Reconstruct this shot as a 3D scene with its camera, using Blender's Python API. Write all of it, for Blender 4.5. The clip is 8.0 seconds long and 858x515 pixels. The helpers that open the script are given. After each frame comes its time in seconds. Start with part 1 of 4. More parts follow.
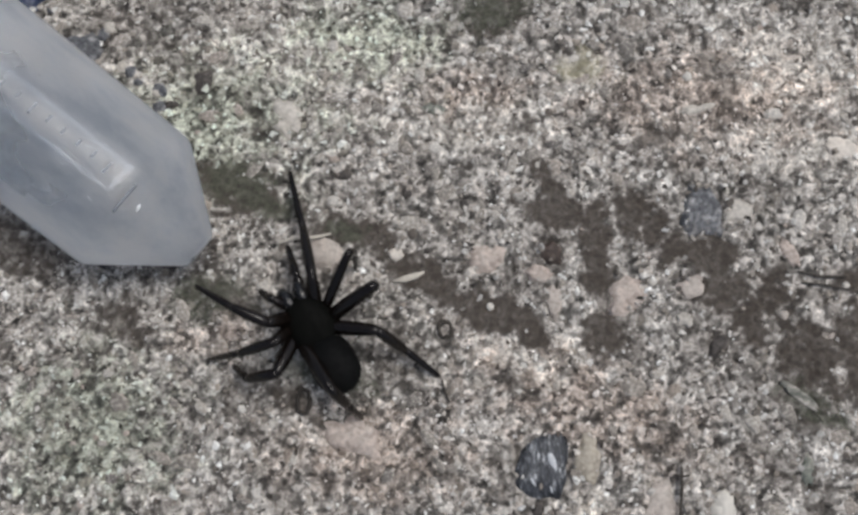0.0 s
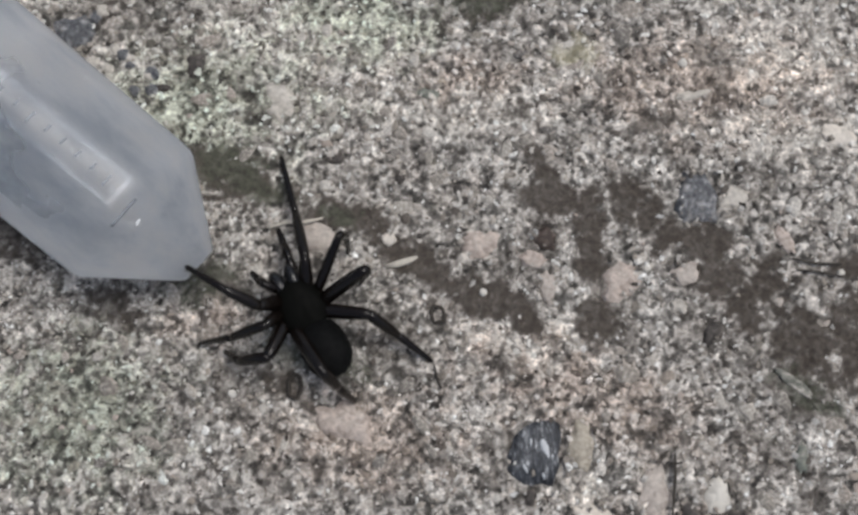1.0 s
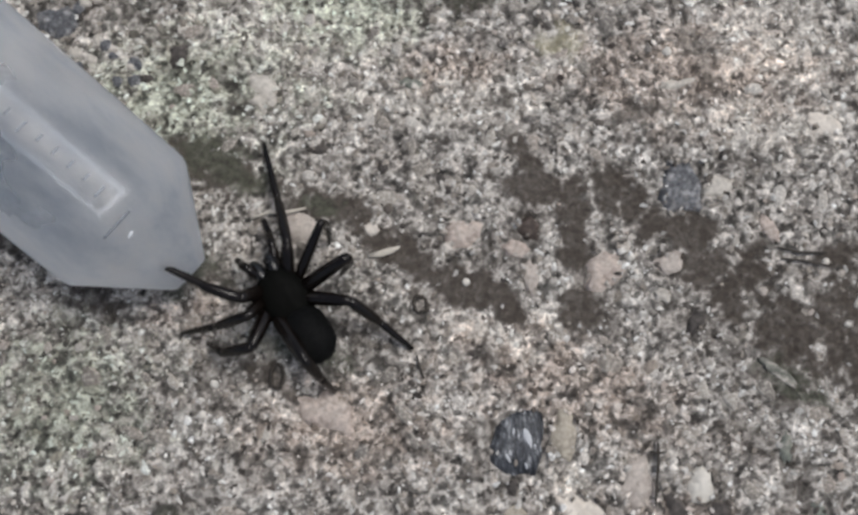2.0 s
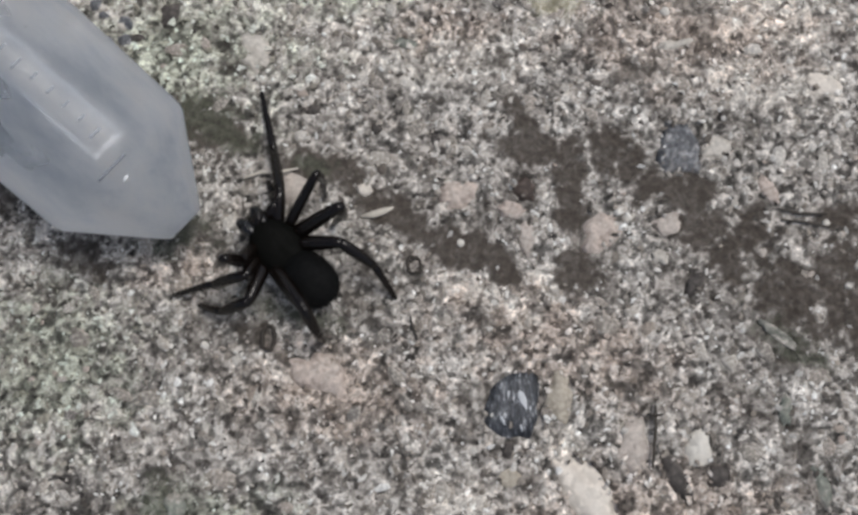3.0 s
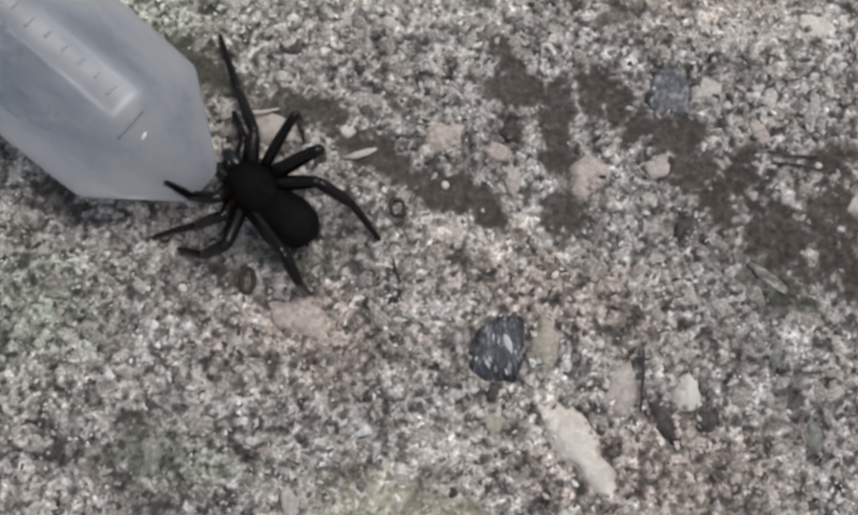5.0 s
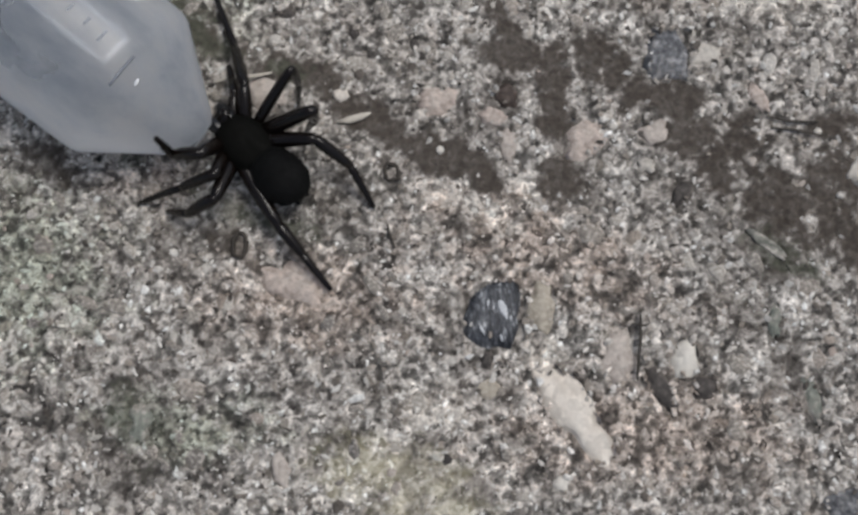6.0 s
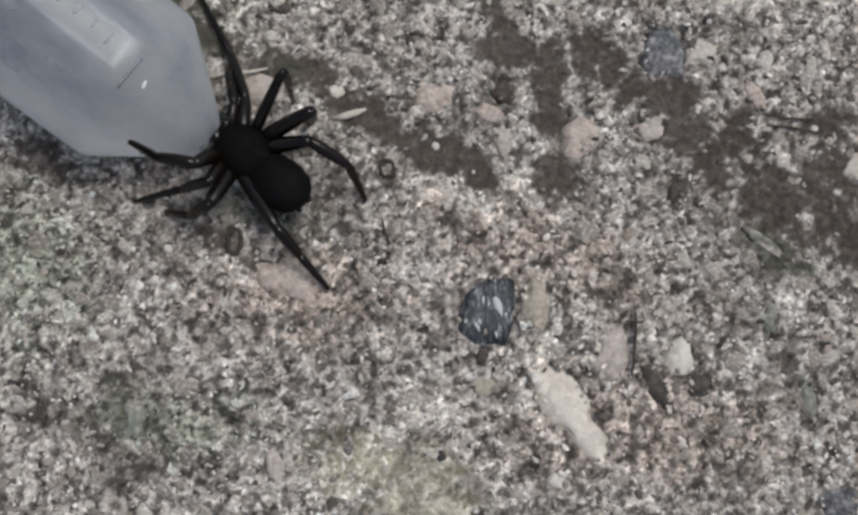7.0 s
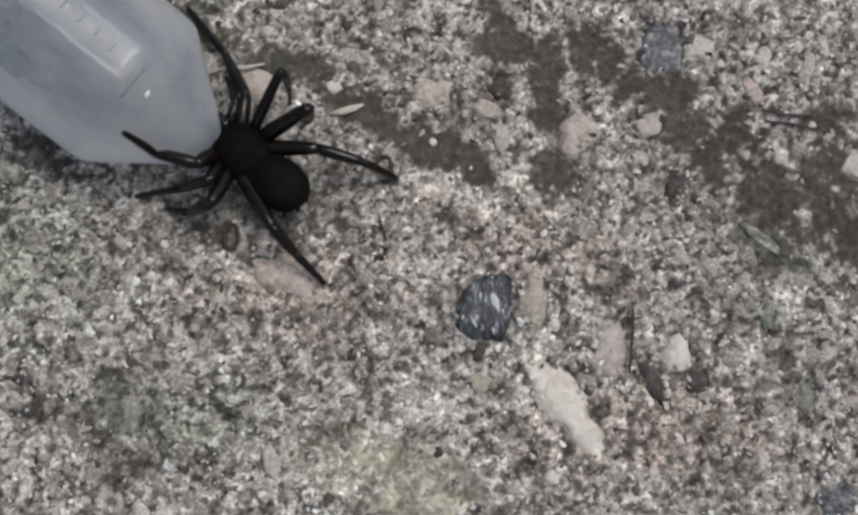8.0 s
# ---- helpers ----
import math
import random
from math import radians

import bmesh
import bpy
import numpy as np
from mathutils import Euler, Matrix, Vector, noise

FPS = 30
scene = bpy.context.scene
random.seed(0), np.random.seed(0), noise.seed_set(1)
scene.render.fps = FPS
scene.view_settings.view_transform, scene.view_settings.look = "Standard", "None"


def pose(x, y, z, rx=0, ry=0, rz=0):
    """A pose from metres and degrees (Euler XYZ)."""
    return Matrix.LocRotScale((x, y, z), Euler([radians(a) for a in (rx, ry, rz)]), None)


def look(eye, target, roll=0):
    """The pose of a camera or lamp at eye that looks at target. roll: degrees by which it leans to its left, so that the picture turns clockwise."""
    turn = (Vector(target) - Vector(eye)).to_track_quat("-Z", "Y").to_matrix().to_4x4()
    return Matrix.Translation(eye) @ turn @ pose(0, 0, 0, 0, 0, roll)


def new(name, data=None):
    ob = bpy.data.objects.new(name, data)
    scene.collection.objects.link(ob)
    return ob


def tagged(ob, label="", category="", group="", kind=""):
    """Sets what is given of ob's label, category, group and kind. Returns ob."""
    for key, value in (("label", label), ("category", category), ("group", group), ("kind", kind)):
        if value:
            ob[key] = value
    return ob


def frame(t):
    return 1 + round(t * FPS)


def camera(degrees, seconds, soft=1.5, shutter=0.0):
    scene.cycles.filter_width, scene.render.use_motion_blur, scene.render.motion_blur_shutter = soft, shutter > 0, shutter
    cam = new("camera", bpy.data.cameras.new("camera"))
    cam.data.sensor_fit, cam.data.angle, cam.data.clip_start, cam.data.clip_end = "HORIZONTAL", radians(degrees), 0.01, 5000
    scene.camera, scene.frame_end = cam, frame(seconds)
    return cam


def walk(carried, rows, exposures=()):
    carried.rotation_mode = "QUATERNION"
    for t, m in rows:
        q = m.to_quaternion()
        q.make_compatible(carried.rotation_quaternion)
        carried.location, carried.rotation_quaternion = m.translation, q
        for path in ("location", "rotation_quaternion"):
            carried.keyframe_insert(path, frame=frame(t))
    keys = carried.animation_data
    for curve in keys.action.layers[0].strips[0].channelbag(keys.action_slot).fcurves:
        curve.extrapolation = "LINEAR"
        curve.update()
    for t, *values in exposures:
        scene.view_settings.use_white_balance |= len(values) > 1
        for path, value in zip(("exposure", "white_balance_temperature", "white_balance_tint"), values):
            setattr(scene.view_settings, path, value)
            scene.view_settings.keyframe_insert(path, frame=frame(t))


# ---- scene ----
cam = camera(54.0, 8.0, 3.0)
PATH = [
    (0, -0.00000, -0.00000, 0.15800, 10.150, -0.238, -0.000),
    (0.5, 0.00050, -0.00095, 0.15795, 10.389, -0.315, 0.153),
    (1, 0.00094, -0.00321, 0.15630, 10.375, -0.442, 0.272),
    (1.5, 0.00317, -0.00288, 0.15640, 10.177, -0.195, 0.158),
    (3, 0.00630, -0.01176, 0.15198, 10.387, -0.083, 0.275),
    (3.5, 0.00618, -0.01381, 0.15030, 10.417, -0.374, 0.309),
    (4, 0.00755, -0.01613, 0.14923, 10.466, -0.273, 0.371),
    (4.5, 0.00797, -0.01823, 0.14821, 10.246, -0.423, 0.343),
    (6, 0.00936, -0.02638, 0.14385, 10.150, -0.490, 0.443),
    (6.5, 0.00940, -0.02767, 0.14312, 10.047, -0.618, 0.551),
    (7, 0.01024, -0.02689, 0.14354, 10.130, -0.511, 0.595),
    (7.5, 0.01060, -0.02611, 0.14402, 10.042, -0.413, 0.584),
    (8, 0.01062, -0.02734, 0.14316, 10.060, -0.576, 0.654),
]
walk(cam, [(t, pose(x, y, z, rx, ry, rz)) for t, x, y, z, rx, ry, rz in PATH], [(0.0, -0.02), (3.5, -0.01), (6.0, -0.10), (8.0, -0.12)])

# ---- world, sun and exposure ----
world = bpy.data.worlds.new("overcast_sky")
scene.world = world
world.use_nodes = True
wn = world.node_tree
sky = wn.nodes.new("ShaderNodeTexSky")
sky.sky_type, sky.sun_disc = "NISHITA", False
sky.sun_elevation, sky.sun_rotation = radians(68), radians(58)
sky.air_density, sky.dust_density = 1.0, 3.0
cloud = wn.nodes.new("ShaderNodeHueSaturation")
cloud.inputs["Saturation"].default_value = 0.7
wn.links.new(sky.outputs[0], cloud.inputs["Color"])
wn.links.new(cloud.outputs[0], wn.nodes["Background"].inputs[0])
wn.nodes["Background"].inputs[1].default_value = 0.10
sun = new("sun", bpy.data.lights.new("sun", "SUN"))
sun.data.energy, sun.data.angle, sun.data.color = 1.7, radians(26), (1.0, 0.975, 0.945)
sun.matrix_world = look((0.32, 0.20, 0.93), (0, 0, 0))

# ---- materials ----


class Nodes:
    """A small builder of procedural node materials, in object space (metres)."""

    def __init__(self, name):
        self.mat = bpy.data.materials.new(name)
        self.mat.use_nodes = True
        self.t = self.mat.node_tree
        self.bsdf = self.t.nodes["Principled BSDF"]
        self.out = self.t.nodes["Material Output"]
        self.co = self.t.nodes.new("ShaderNodeTexCoord").outputs["Object"]

    def node(self, kind, **values):
        n = self.t.nodes.new(kind)
        for k, v in values.items():
            n.inputs[k.replace("_", " ")].default_value = v
        return n

    def link(self, a, b):
        self.t.links.new(a, b)

    def noise(self, scale, detail=3.0, rough=0.6, where=None):
        n = self.node("ShaderNodeTexNoise", Scale=scale, Detail=detail, Roughness=rough)
        self.link(where or self.co, n.inputs["Vector"])
        return n.outputs["Fac"]

    def cells(self, scale, out="Color", where=None):
        n = self.node("ShaderNodeTexVoronoi", Scale=scale)
        self.link(where or self.co, n.inputs["Vector"])
        return n.outputs[out]

    def ramp(self, fac, *stops):
        n = self.t.nodes.new("ShaderNodeValToRGB")
        e = n.color_ramp.elements
        while len(e) < len(stops):
            e.new(0.5)
        for s, (p, c) in zip(e, stops):
            s.position = p
            s.color = (*(c if isinstance(c, tuple) else (c, c, c)), 1)
        self.link(fac, n.inputs[0])
        return n.outputs[0]

    def mix(self, fac, a, b, how="MIX"):
        n = self.t.nodes.new("ShaderNodeMix")
        n.data_type, n.blend_type = "RGBA", how
        for s, v in ((n.inputs[0], fac), (n.inputs[6], a), (n.inputs[7], b)):
            if isinstance(v, (int, float)):
                s.default_value = v
            elif isinstance(v, tuple):
                s.default_value = (*v, 1)
            else:
                self.link(v, s)
        return n.outputs[2]

    def math(self, how, a, b=0.0):
        n = self.t.nodes.new("ShaderNodeMath")
        n.operation = how
        for s, v in zip(n.inputs, (a, b)):
            if isinstance(v, (int, float)):
                s.default_value = v
            else:
                self.link(v, s)
        return n.outputs[0]

    def attr(self, name):
        n = self.t.nodes.new("ShaderNodeAttribute")
        n.attribute_name = name
        return n.outputs["Fac"]

    def bump(self, height, strength=0.4, distance=0.0003):
        n = self.node("ShaderNodeBump", Strength=strength, Distance=distance)
        self.link(height, n.inputs["Height"])
        self.link(n.outputs[0], self.bsdf.inputs["Normal"])

    def done(self, color=None, rough=0.8, spec=0.4):
        b = self.bsdf.inputs
        if color is not None:
            if isinstance(color, tuple):
                b["Base Color"].default_value = (*color, 1)
            else:
                self.link(color, b["Base Color"])
        if isinstance(rough, (int, float)):
            b["Roughness"].default_value = rough
        else:
            self.link(rough, b["Roughness"])
        b["Specular IOR Level"].default_value = spec
        return self.mat


DIRT, MOSS, YELLOW = (0.046, 0.038, 0.031), (0.064, 0.070, 0.050), (0.46, 0.43, 0.29)


def soiled(n, color, dirt_share=0.92):
    """Washes of colour, dirt, moss and yellowish lichen laid over a colour by the ground's own masks."""
    color = n.mix(n.attr("green"), color, n.mix(1.0, color, (0.98, 1.08, 0.98), "MULTIPLY"))
    color = n.mix(n.attr("pink"), color, n.mix(1.0, color, (1.07, 0.975, 0.925), "MULTIPLY"))
    color = n.mix(n.attr("pale"), color, n.mix(1.0, color, (1.30, 1.30, 1.28), "MULTIPLY"))
    color = n.mix(n.attr("dull"), color, n.mix(1.0, color, (0.84, 0.84, 0.84), "MULTIPLY"))
    speck = n.ramp(n.noise(900, 3), (0.35, 0.75), (0.62, 1.3))
    earth = n.mix(1.0, n.mix(n.noise(160, 3), DIRT, (0.070, 0.058, 0.048)), speck, "MULTIPLY")
    color = n.mix(n.math("MULTIPLY", n.attr("yellow"), 0.5), color, YELLOW)
    color = n.mix(n.math("MULTIPLY", n.attr("dirt"), dirt_share), color, earth)
    mossy = n.mix(1.0, MOSS, n.ramp(n.noise(700, 4, 0.7), (0.36, 0.4), (0.64, 1.7)), "MULTIPLY")
    return n.mix(n.math("MULTIPLY", n.attr("moss"), 0.8), color, mossy)


def concrete_material():
    """Mortar worn flat: broad tones, angular grains of several sizes cut through by the wear, darker in the hollows."""
    n = Nodes("worn_concrete")
    shift = n.node("ShaderNodeTexNoise", Scale=900.0, Detail=2.0)
    n.link(n.co, shift.inputs["Vector"])
    where = n.node("ShaderNodeVectorMath")
    where.operation = "MULTIPLY_ADD"
    where.inputs[1].default_value = (0.0011, 0.0011, 0.0011)
    n.link(shift.outputs["Color"], where.inputs[0])
    n.link(n.co, where.inputs[2])
    bent = where.outputs[0]
    mortar = n.ramp(n.noise(120, 5, 0.65), (0.32, (0.30, 0.275, 0.25)), (0.5, (0.41, 0.385, 0.35)), (0.68, (0.55, 0.525, 0.485)))
    lump = n.t.nodes.new("ShaderNodeSeparateColor")
    n.link(n.cells(330, "Color", bent), lump.inputs[0])
    flush = n.ramp(lump.outputs[0], (0.0, (0.17, 0.155, 0.14)), (0.3, (0.27, 0.25, 0.225)), (0.7, (0.38, 0.345, 0.31)), (1.0, (0.52, 0.49, 0.45)))
    base = n.mix(n.ramp(lump.outputs[1], (0.62, 0.0), (0.66, 0.75)), mortar, flush)
    grain = n.t.nodes.new("ShaderNodeSeparateColor")
    n.link(n.cells(900, "Color", bent), grain.inputs[0])
    base = n.mix(0.9, base, n.ramp(grain.outputs[0], (0.0, 0.26), (0.16, 0.55), (0.35, 0.9), (0.7, 1.1), (0.9, 1.45), (1.0, 1.75)), "MULTIPLY")
    base = n.mix(0.75, base, n.ramp(n.noise(1200, 3, 0.7), (0.36, 0.4), (0.5, 0.97), (0.64, 1.5)), "MULTIPLY")
    # Colour follows crumb height: darkest in the hollows, a little paler on the crests.
    crumb_tone = n.ramp(n.attr("crumb"), (0.0, 0.20), (0.28, 0.50), (0.55, 1.0), (0.9, 1.2))
    base = n.mix(1.0, base, crumb_tone, "MULTIPLY")
    n.bump(n.noise(1300, 4, 0.7), 0.6, 0.0003)
    return n.done(soiled(n, base), 0.9, 0.25)


def sand_material():
    n = Nodes("sand_grains")
    g = n.t.nodes.new("ShaderNodeNewGeometry").outputs["Random Per Island"]
    base = n.ramp(g, (0.0, (0.05, 0.044, 0.04)), (0.14, (0.13, 0.115, 0.10)), (0.32, (0.28, 0.25, 0.215)), (0.55, (0.42, 0.385, 0.34)), (0.75, (0.56, 0.53, 0.485)), (0.92, (0.68, 0.67, 0.63)), (1.0, (0.82, 0.82, 0.79)))
    base = n.mix(1.0, base, n.ramp(n.noise(110, 5, 0.65), (0.32, 0.62), (0.68, 1.25)), "MULTIPLY")
    base = n.mix(0.8, base, n.ramp(n.noise(1500, 3), (0.32, 0.5), (0.68, 1.45)), "MULTIPLY")
    n.bump(n.noise(2400, 3), 0.5, 0.0003)
    return n.done(soiled(n, base, 0.65), 0.8, 0.3)


def stone_material(name, low, mid, high, scale=350.0, rough=0.7, dusty=0.75, speck=0.45):
    n = Nodes(name)
    base = n.ramp(n.noise(scale, 4, 0.65), (0.33, low), (0.5, mid), (0.68, high))
    base = n.mix(0.5, base, n.ramp(n.cells(scale * 4), (0.0, 0.6), (1.0, 1.4)), "MULTIPLY")
    base = n.mix(speck, base, n.ramp(n.noise(1100, 3, 0.7), (0.36, 0.5), (0.64, 1.4)), "MULTIPLY")
    dust = n.ramp(n.noise(scale * 0.9, 4, 0.65), (0.46, 0.0), (0.62, dusty))
    grit = n.mix(1.0, (0.34, 0.31, 0.275), n.ramp(n.noise(900, 3, 0.7), (0.36, 0.4), (0.64, 1.5)), "MULTIPLY")
    base = n.mix(dust, base, grit)
    n.bump(n.noise(scale * 3, 4, 0.7), 0.5, 0.0003)
    return n.done(base, rough, 0.4)


def slate_material():
    """Dark slate with pale streaks that run along the bedding."""
    n = Nodes("dark_slate")
    m = n.t.nodes.new("ShaderNodeMapping")
    m.inputs["Scale"].default_value = (1.0, 2.6, 1.0)
    n.link(n.co, m.inputs["Vector"])
    streak = n.noise(330, 5, 0.7, m.outputs[0])
    base = n.ramp(streak, (0.36, (0.018, 0.02, 0.026)), (0.49, (0.052, 0.056, 0.064)), (0.57, (0.13, 0.138, 0.15)), (0.68, (0.46, 0.47, 0.48)))
    base = n.mix(0.9, base, n.ramp(n.cells(1300, "Color", m.outputs[0]), (0.0, 0.35), (0.6, 1.0), (1.0, 2.1)), "MULTIPLY")
    n.bump(streak, 0.7, 0.0006)
    return n.done(base, 0.5, 0.45)


def spider_material(name, color, rough, spec, sheen=0.0):
    n = Nodes(name)
    base = n.mix(n.noise(700, 4), tuple(c * 0.5 for c in color), tuple(c * 1.6 for c in color))
    n.bump(n.noise(2600, 3), 0.35, 0.00015)
    n.bsdf.inputs["Sheen Weight"].default_value = sheen
    n.bsdf.inputs["Sheen Roughness"].default_value = 0.4
    return n.done(base, n.ramp(n.noise(900, 2), (0.3, rough * 0.8), (0.7, min(1.0, rough * 1.25))), spec)


def plastic_material():
    """Milky polypropylene: part clear, part scattering, scuffed and clouded unevenly."""
    n = Nodes("frosted_polypropylene")
    m = n.t.nodes.new("ShaderNodeMapping")
    m.inputs["Scale"].default_value = (0.45, 1.0, 1.0)
    n.link(n.co, m.inputs["Vector"])
    film = n.noise(70, 3, 0.55, m.outputs[0])
    tone = n.ramp(n.noise(95, 5, 0.62, m.outputs[0]), (0.36, (0.66, 0.70, 0.75)), (0.5, (0.89, 0.91, 0.935)), (0.6, (1.0, 1.0, 1.0)))
    n.done(tone, n.ramp(film, (0.36, 0.2), (0.64, 0.5)), 0.4)
    n.bump(n.noise(210, 4, 0.6), 0.22, 0.0006)
    n.bsdf.inputs["Transmission Weight"].default_value = 0.87
    n.bsdf.inputs["IOR"].default_value = 1.4
    n.bsdf.inputs["Coat Weight"].default_value = 0.2
    n.bsdf.inputs["Coat Roughness"].default_value = 0.27
    glow = n.t.nodes.new("ShaderNodeBsdfTranslucent")
    n.link(tone, glow.inputs[0])
    both = n.t.nodes.new("ShaderNodeMixShader")
    n.link(n.ramp(n.noise(85, 4, 0.6), (0.36, 0.10), (0.64, 0.72)), both.inputs[0])
    n.link(n.bsdf.outputs[0], both.inputs[1])
    n.link(glow.outputs[0], both.inputs[2])
    n.link(both.outputs[0], n.out.inputs[0])
    return n.mat


def plain_material(name, color, rough=0.7, scale=800.0):
    n = Nodes(name)
    base = n.mix(n.noise(scale, 4), tuple(c * 0.65 for c in color), tuple(min(1.0, c * 1.3) for c in color))
    n.bump(n.noise(scale * 3, 3), 0.4, 0.0002)
    return n.done(base, rough, 0.3)


CONCRETE, SAND = concrete_material(), sand_material()
SLATE = slate_material()
BLUESTONE = stone_material("blue_grey_stone", (0.045, 0.047, 0.054), (0.115, 0.119, 0.128), (0.32, 0.325, 0.335), 520, 0.65, 0.2)
PINK = stone_material("pink_stone", (0.37, 0.305, 0.265), (0.475, 0.405, 0.355), (0.57, 0.50, 0.45), 260, 0.7, 0.4)
CREAM = stone_material("cream_stone", (0.55, 0.495, 0.43), (0.66, 0.61, 0.54), (0.74, 0.70, 0.63), 160, 0.7, 0.12, 0.15)
TAN = stone_material("tan_stone", (0.32, 0.285, 0.23), (0.40, 0.36, 0.295), (0.46, 0.42, 0.35), 260, 0.7, 0.12, 0.25)
PALE = stone_material("pale_grey_stone", (0.42, 0.39, 0.34), (0.53, 0.495, 0.44), (0.63, 0.60, 0.545), 240, 0.7, 0.45, 0.3)
PINKISH = stone_material("beige_stone", (0.36, 0.315, 0.28), (0.46, 0.41, 0.365), (0.55, 0.50, 0.45), 240, 0.7, 0.4, 0.3)
CHALK = stone_material("white_stone", (0.54, 0.51, 0.45), (0.62, 0.59, 0.53), (0.70, 0.68, 0.62), 200, 0.6, 0.0, 0.1)
BROWN = stone_material("dark_brown_stone", (0.03, 0.026, 0.023), (0.06, 0.052, 0.047), (0.11, 0.095, 0.082), 400, 0.7, 0.1)
RUST = stone_material("red_brown_stone", (0.036, 0.026, 0.022), (0.062, 0.045, 0.037), (0.11, 0.085, 0.072), 400, 0.7, 0.1)
NAVY = stone_material("navy_stone", (0.012, 0.02, 0.05), (0.025, 0.04, 0.09), (0.08, 0.10, 0.16), 300, 0.5, 0.1)
LEAF = stone_material("withered_leaf", (0.10, 0.103, 0.088), (0.18, 0.182, 0.155), (0.30, 0.30, 0.26), 500)
QUARTZ = plain_material("white_quartz", (0.52, 0.54, 0.56), 0.5, 1500.0)
GREENISH = stone_material("green_grey_stone", (0.13, 0.14, 0.12), (0.21, 0.225, 0.19), (0.30, 0.31, 0.27), 400)
HUSK = plain_material("pale_dry_fibre", (0.55, 0.51, 0.44))
STALK = plain_material("dark_dry_stalk", (0.05, 0.043, 0.036))
CHITIN = spider_material("black_chitin", (0.0032, 0.0034, 0.0029), 0.6, 0.04)
JAW_SKIN = spider_material("glossy_black_chitin", (0.006, 0.006, 0.0065), 0.28, 0.55)
LEG_SKIN = spider_material("black_leg_chitin", (0.0052, 0.0036, 0.0029), 0.2, 0.32)
VELVET = spider_material("dull_black_abdomen", (0.0036, 0.0038, 0.0038), 0.7, 0.10)
FANG = spider_material("dark_red_brown_fang", (0.02, 0.008, 0.005), 0.25, 0.5)
PLASTIC = plastic_material()
INK = plain_material("grey_print", (0.36, 0.385, 0.42), 0.5)
GREY_PRINT = plain_material("soft_grey_print", (0.24, 0.26, 0.29), 0.5)
WHITE_PRINT = plain_material("milky_white_print", (0.85, 0.88, 0.92), 0.3)
GLOSS = plain_material("clear_white_plastic", (0.75, 0.78, 0.8), 0.08)

# ---- mesh helpers ----
MM = 0.001


def part(name, bm, material, parent=None, label=""):
    """Links a bmesh as one mesh object, under a thing or a part."""
    data = bpy.data.meshes.new(name)
    bm.to_mesh(data)
    bm.free()
    data.materials.append(material)
    data.polygons.foreach_set("use_smooth", [True] * len(data.polygons))
    ob = new(name, data)
    ob.parent = parent
    return tagged(ob, label)


def lathe(profile, sides=14, bend=0.0, squash=1.0):
    """A closed body of revolution about x from (x, radius) pairs, in metres; bend arches it upwards."""
    bm = bmesh.new()
    span = profile[-1][0] - profile[0][0]
    rings = []
    for x, r in profile:
        lift = bend * 4 * ((x - profile[0][0]) / span) * (1 - (x - profile[0][0]) / span)
        if r < 1e-7:
            rings.append([bm.verts.new((x, 0, lift))])
        else:
            rings.append([bm.verts.new((x, r * math.cos(a), lift + squash * r * math.sin(a))) for a in (2 * math.pi * k / sides for k in range(sides))])
    for a, b in zip(rings, rings[1:]):
        if len(a) == 1 and len(b) == 1:
            continue
        for k in range(sides):
            j = (k + 1) % sides
            if len(a) == 1:
                bm.faces.new((a[0], b[j], b[k]))
            elif len(b) == 1:
                bm.faces.new((a[k], a[j], b[0]))
            else:
                bm.faces.new((a[k], a[j], b[j], b[k]))
    bmesh.ops.recalc_face_normals(bm, faces=bm.faces)
    return bm


def ovoid(sx, sy, sz, rough=0.0, seed=0, level=4, shape=None):
    """An egg-like body with half axes in metres, an own shaping rule and a slightly uneven skin."""
    bm = bmesh.new()
    bmesh.ops.create_icosphere(bm, subdivisions=level, radius=1)
    for v in bm.verts:
        d = v.co.copy()
        k = 1 + rough * noise.noise(d * 2.2 + Vector((seed * 7.3, seed, 0))) + 0.4 * rough * noise.noise(d * 6 + Vector((0, seed * 3.1, 5)))
        p = Vector((d.x * sx, d.y * sy, d.z * sz)) * k
        v.co = shape(d, p) if shape else p
    return bm


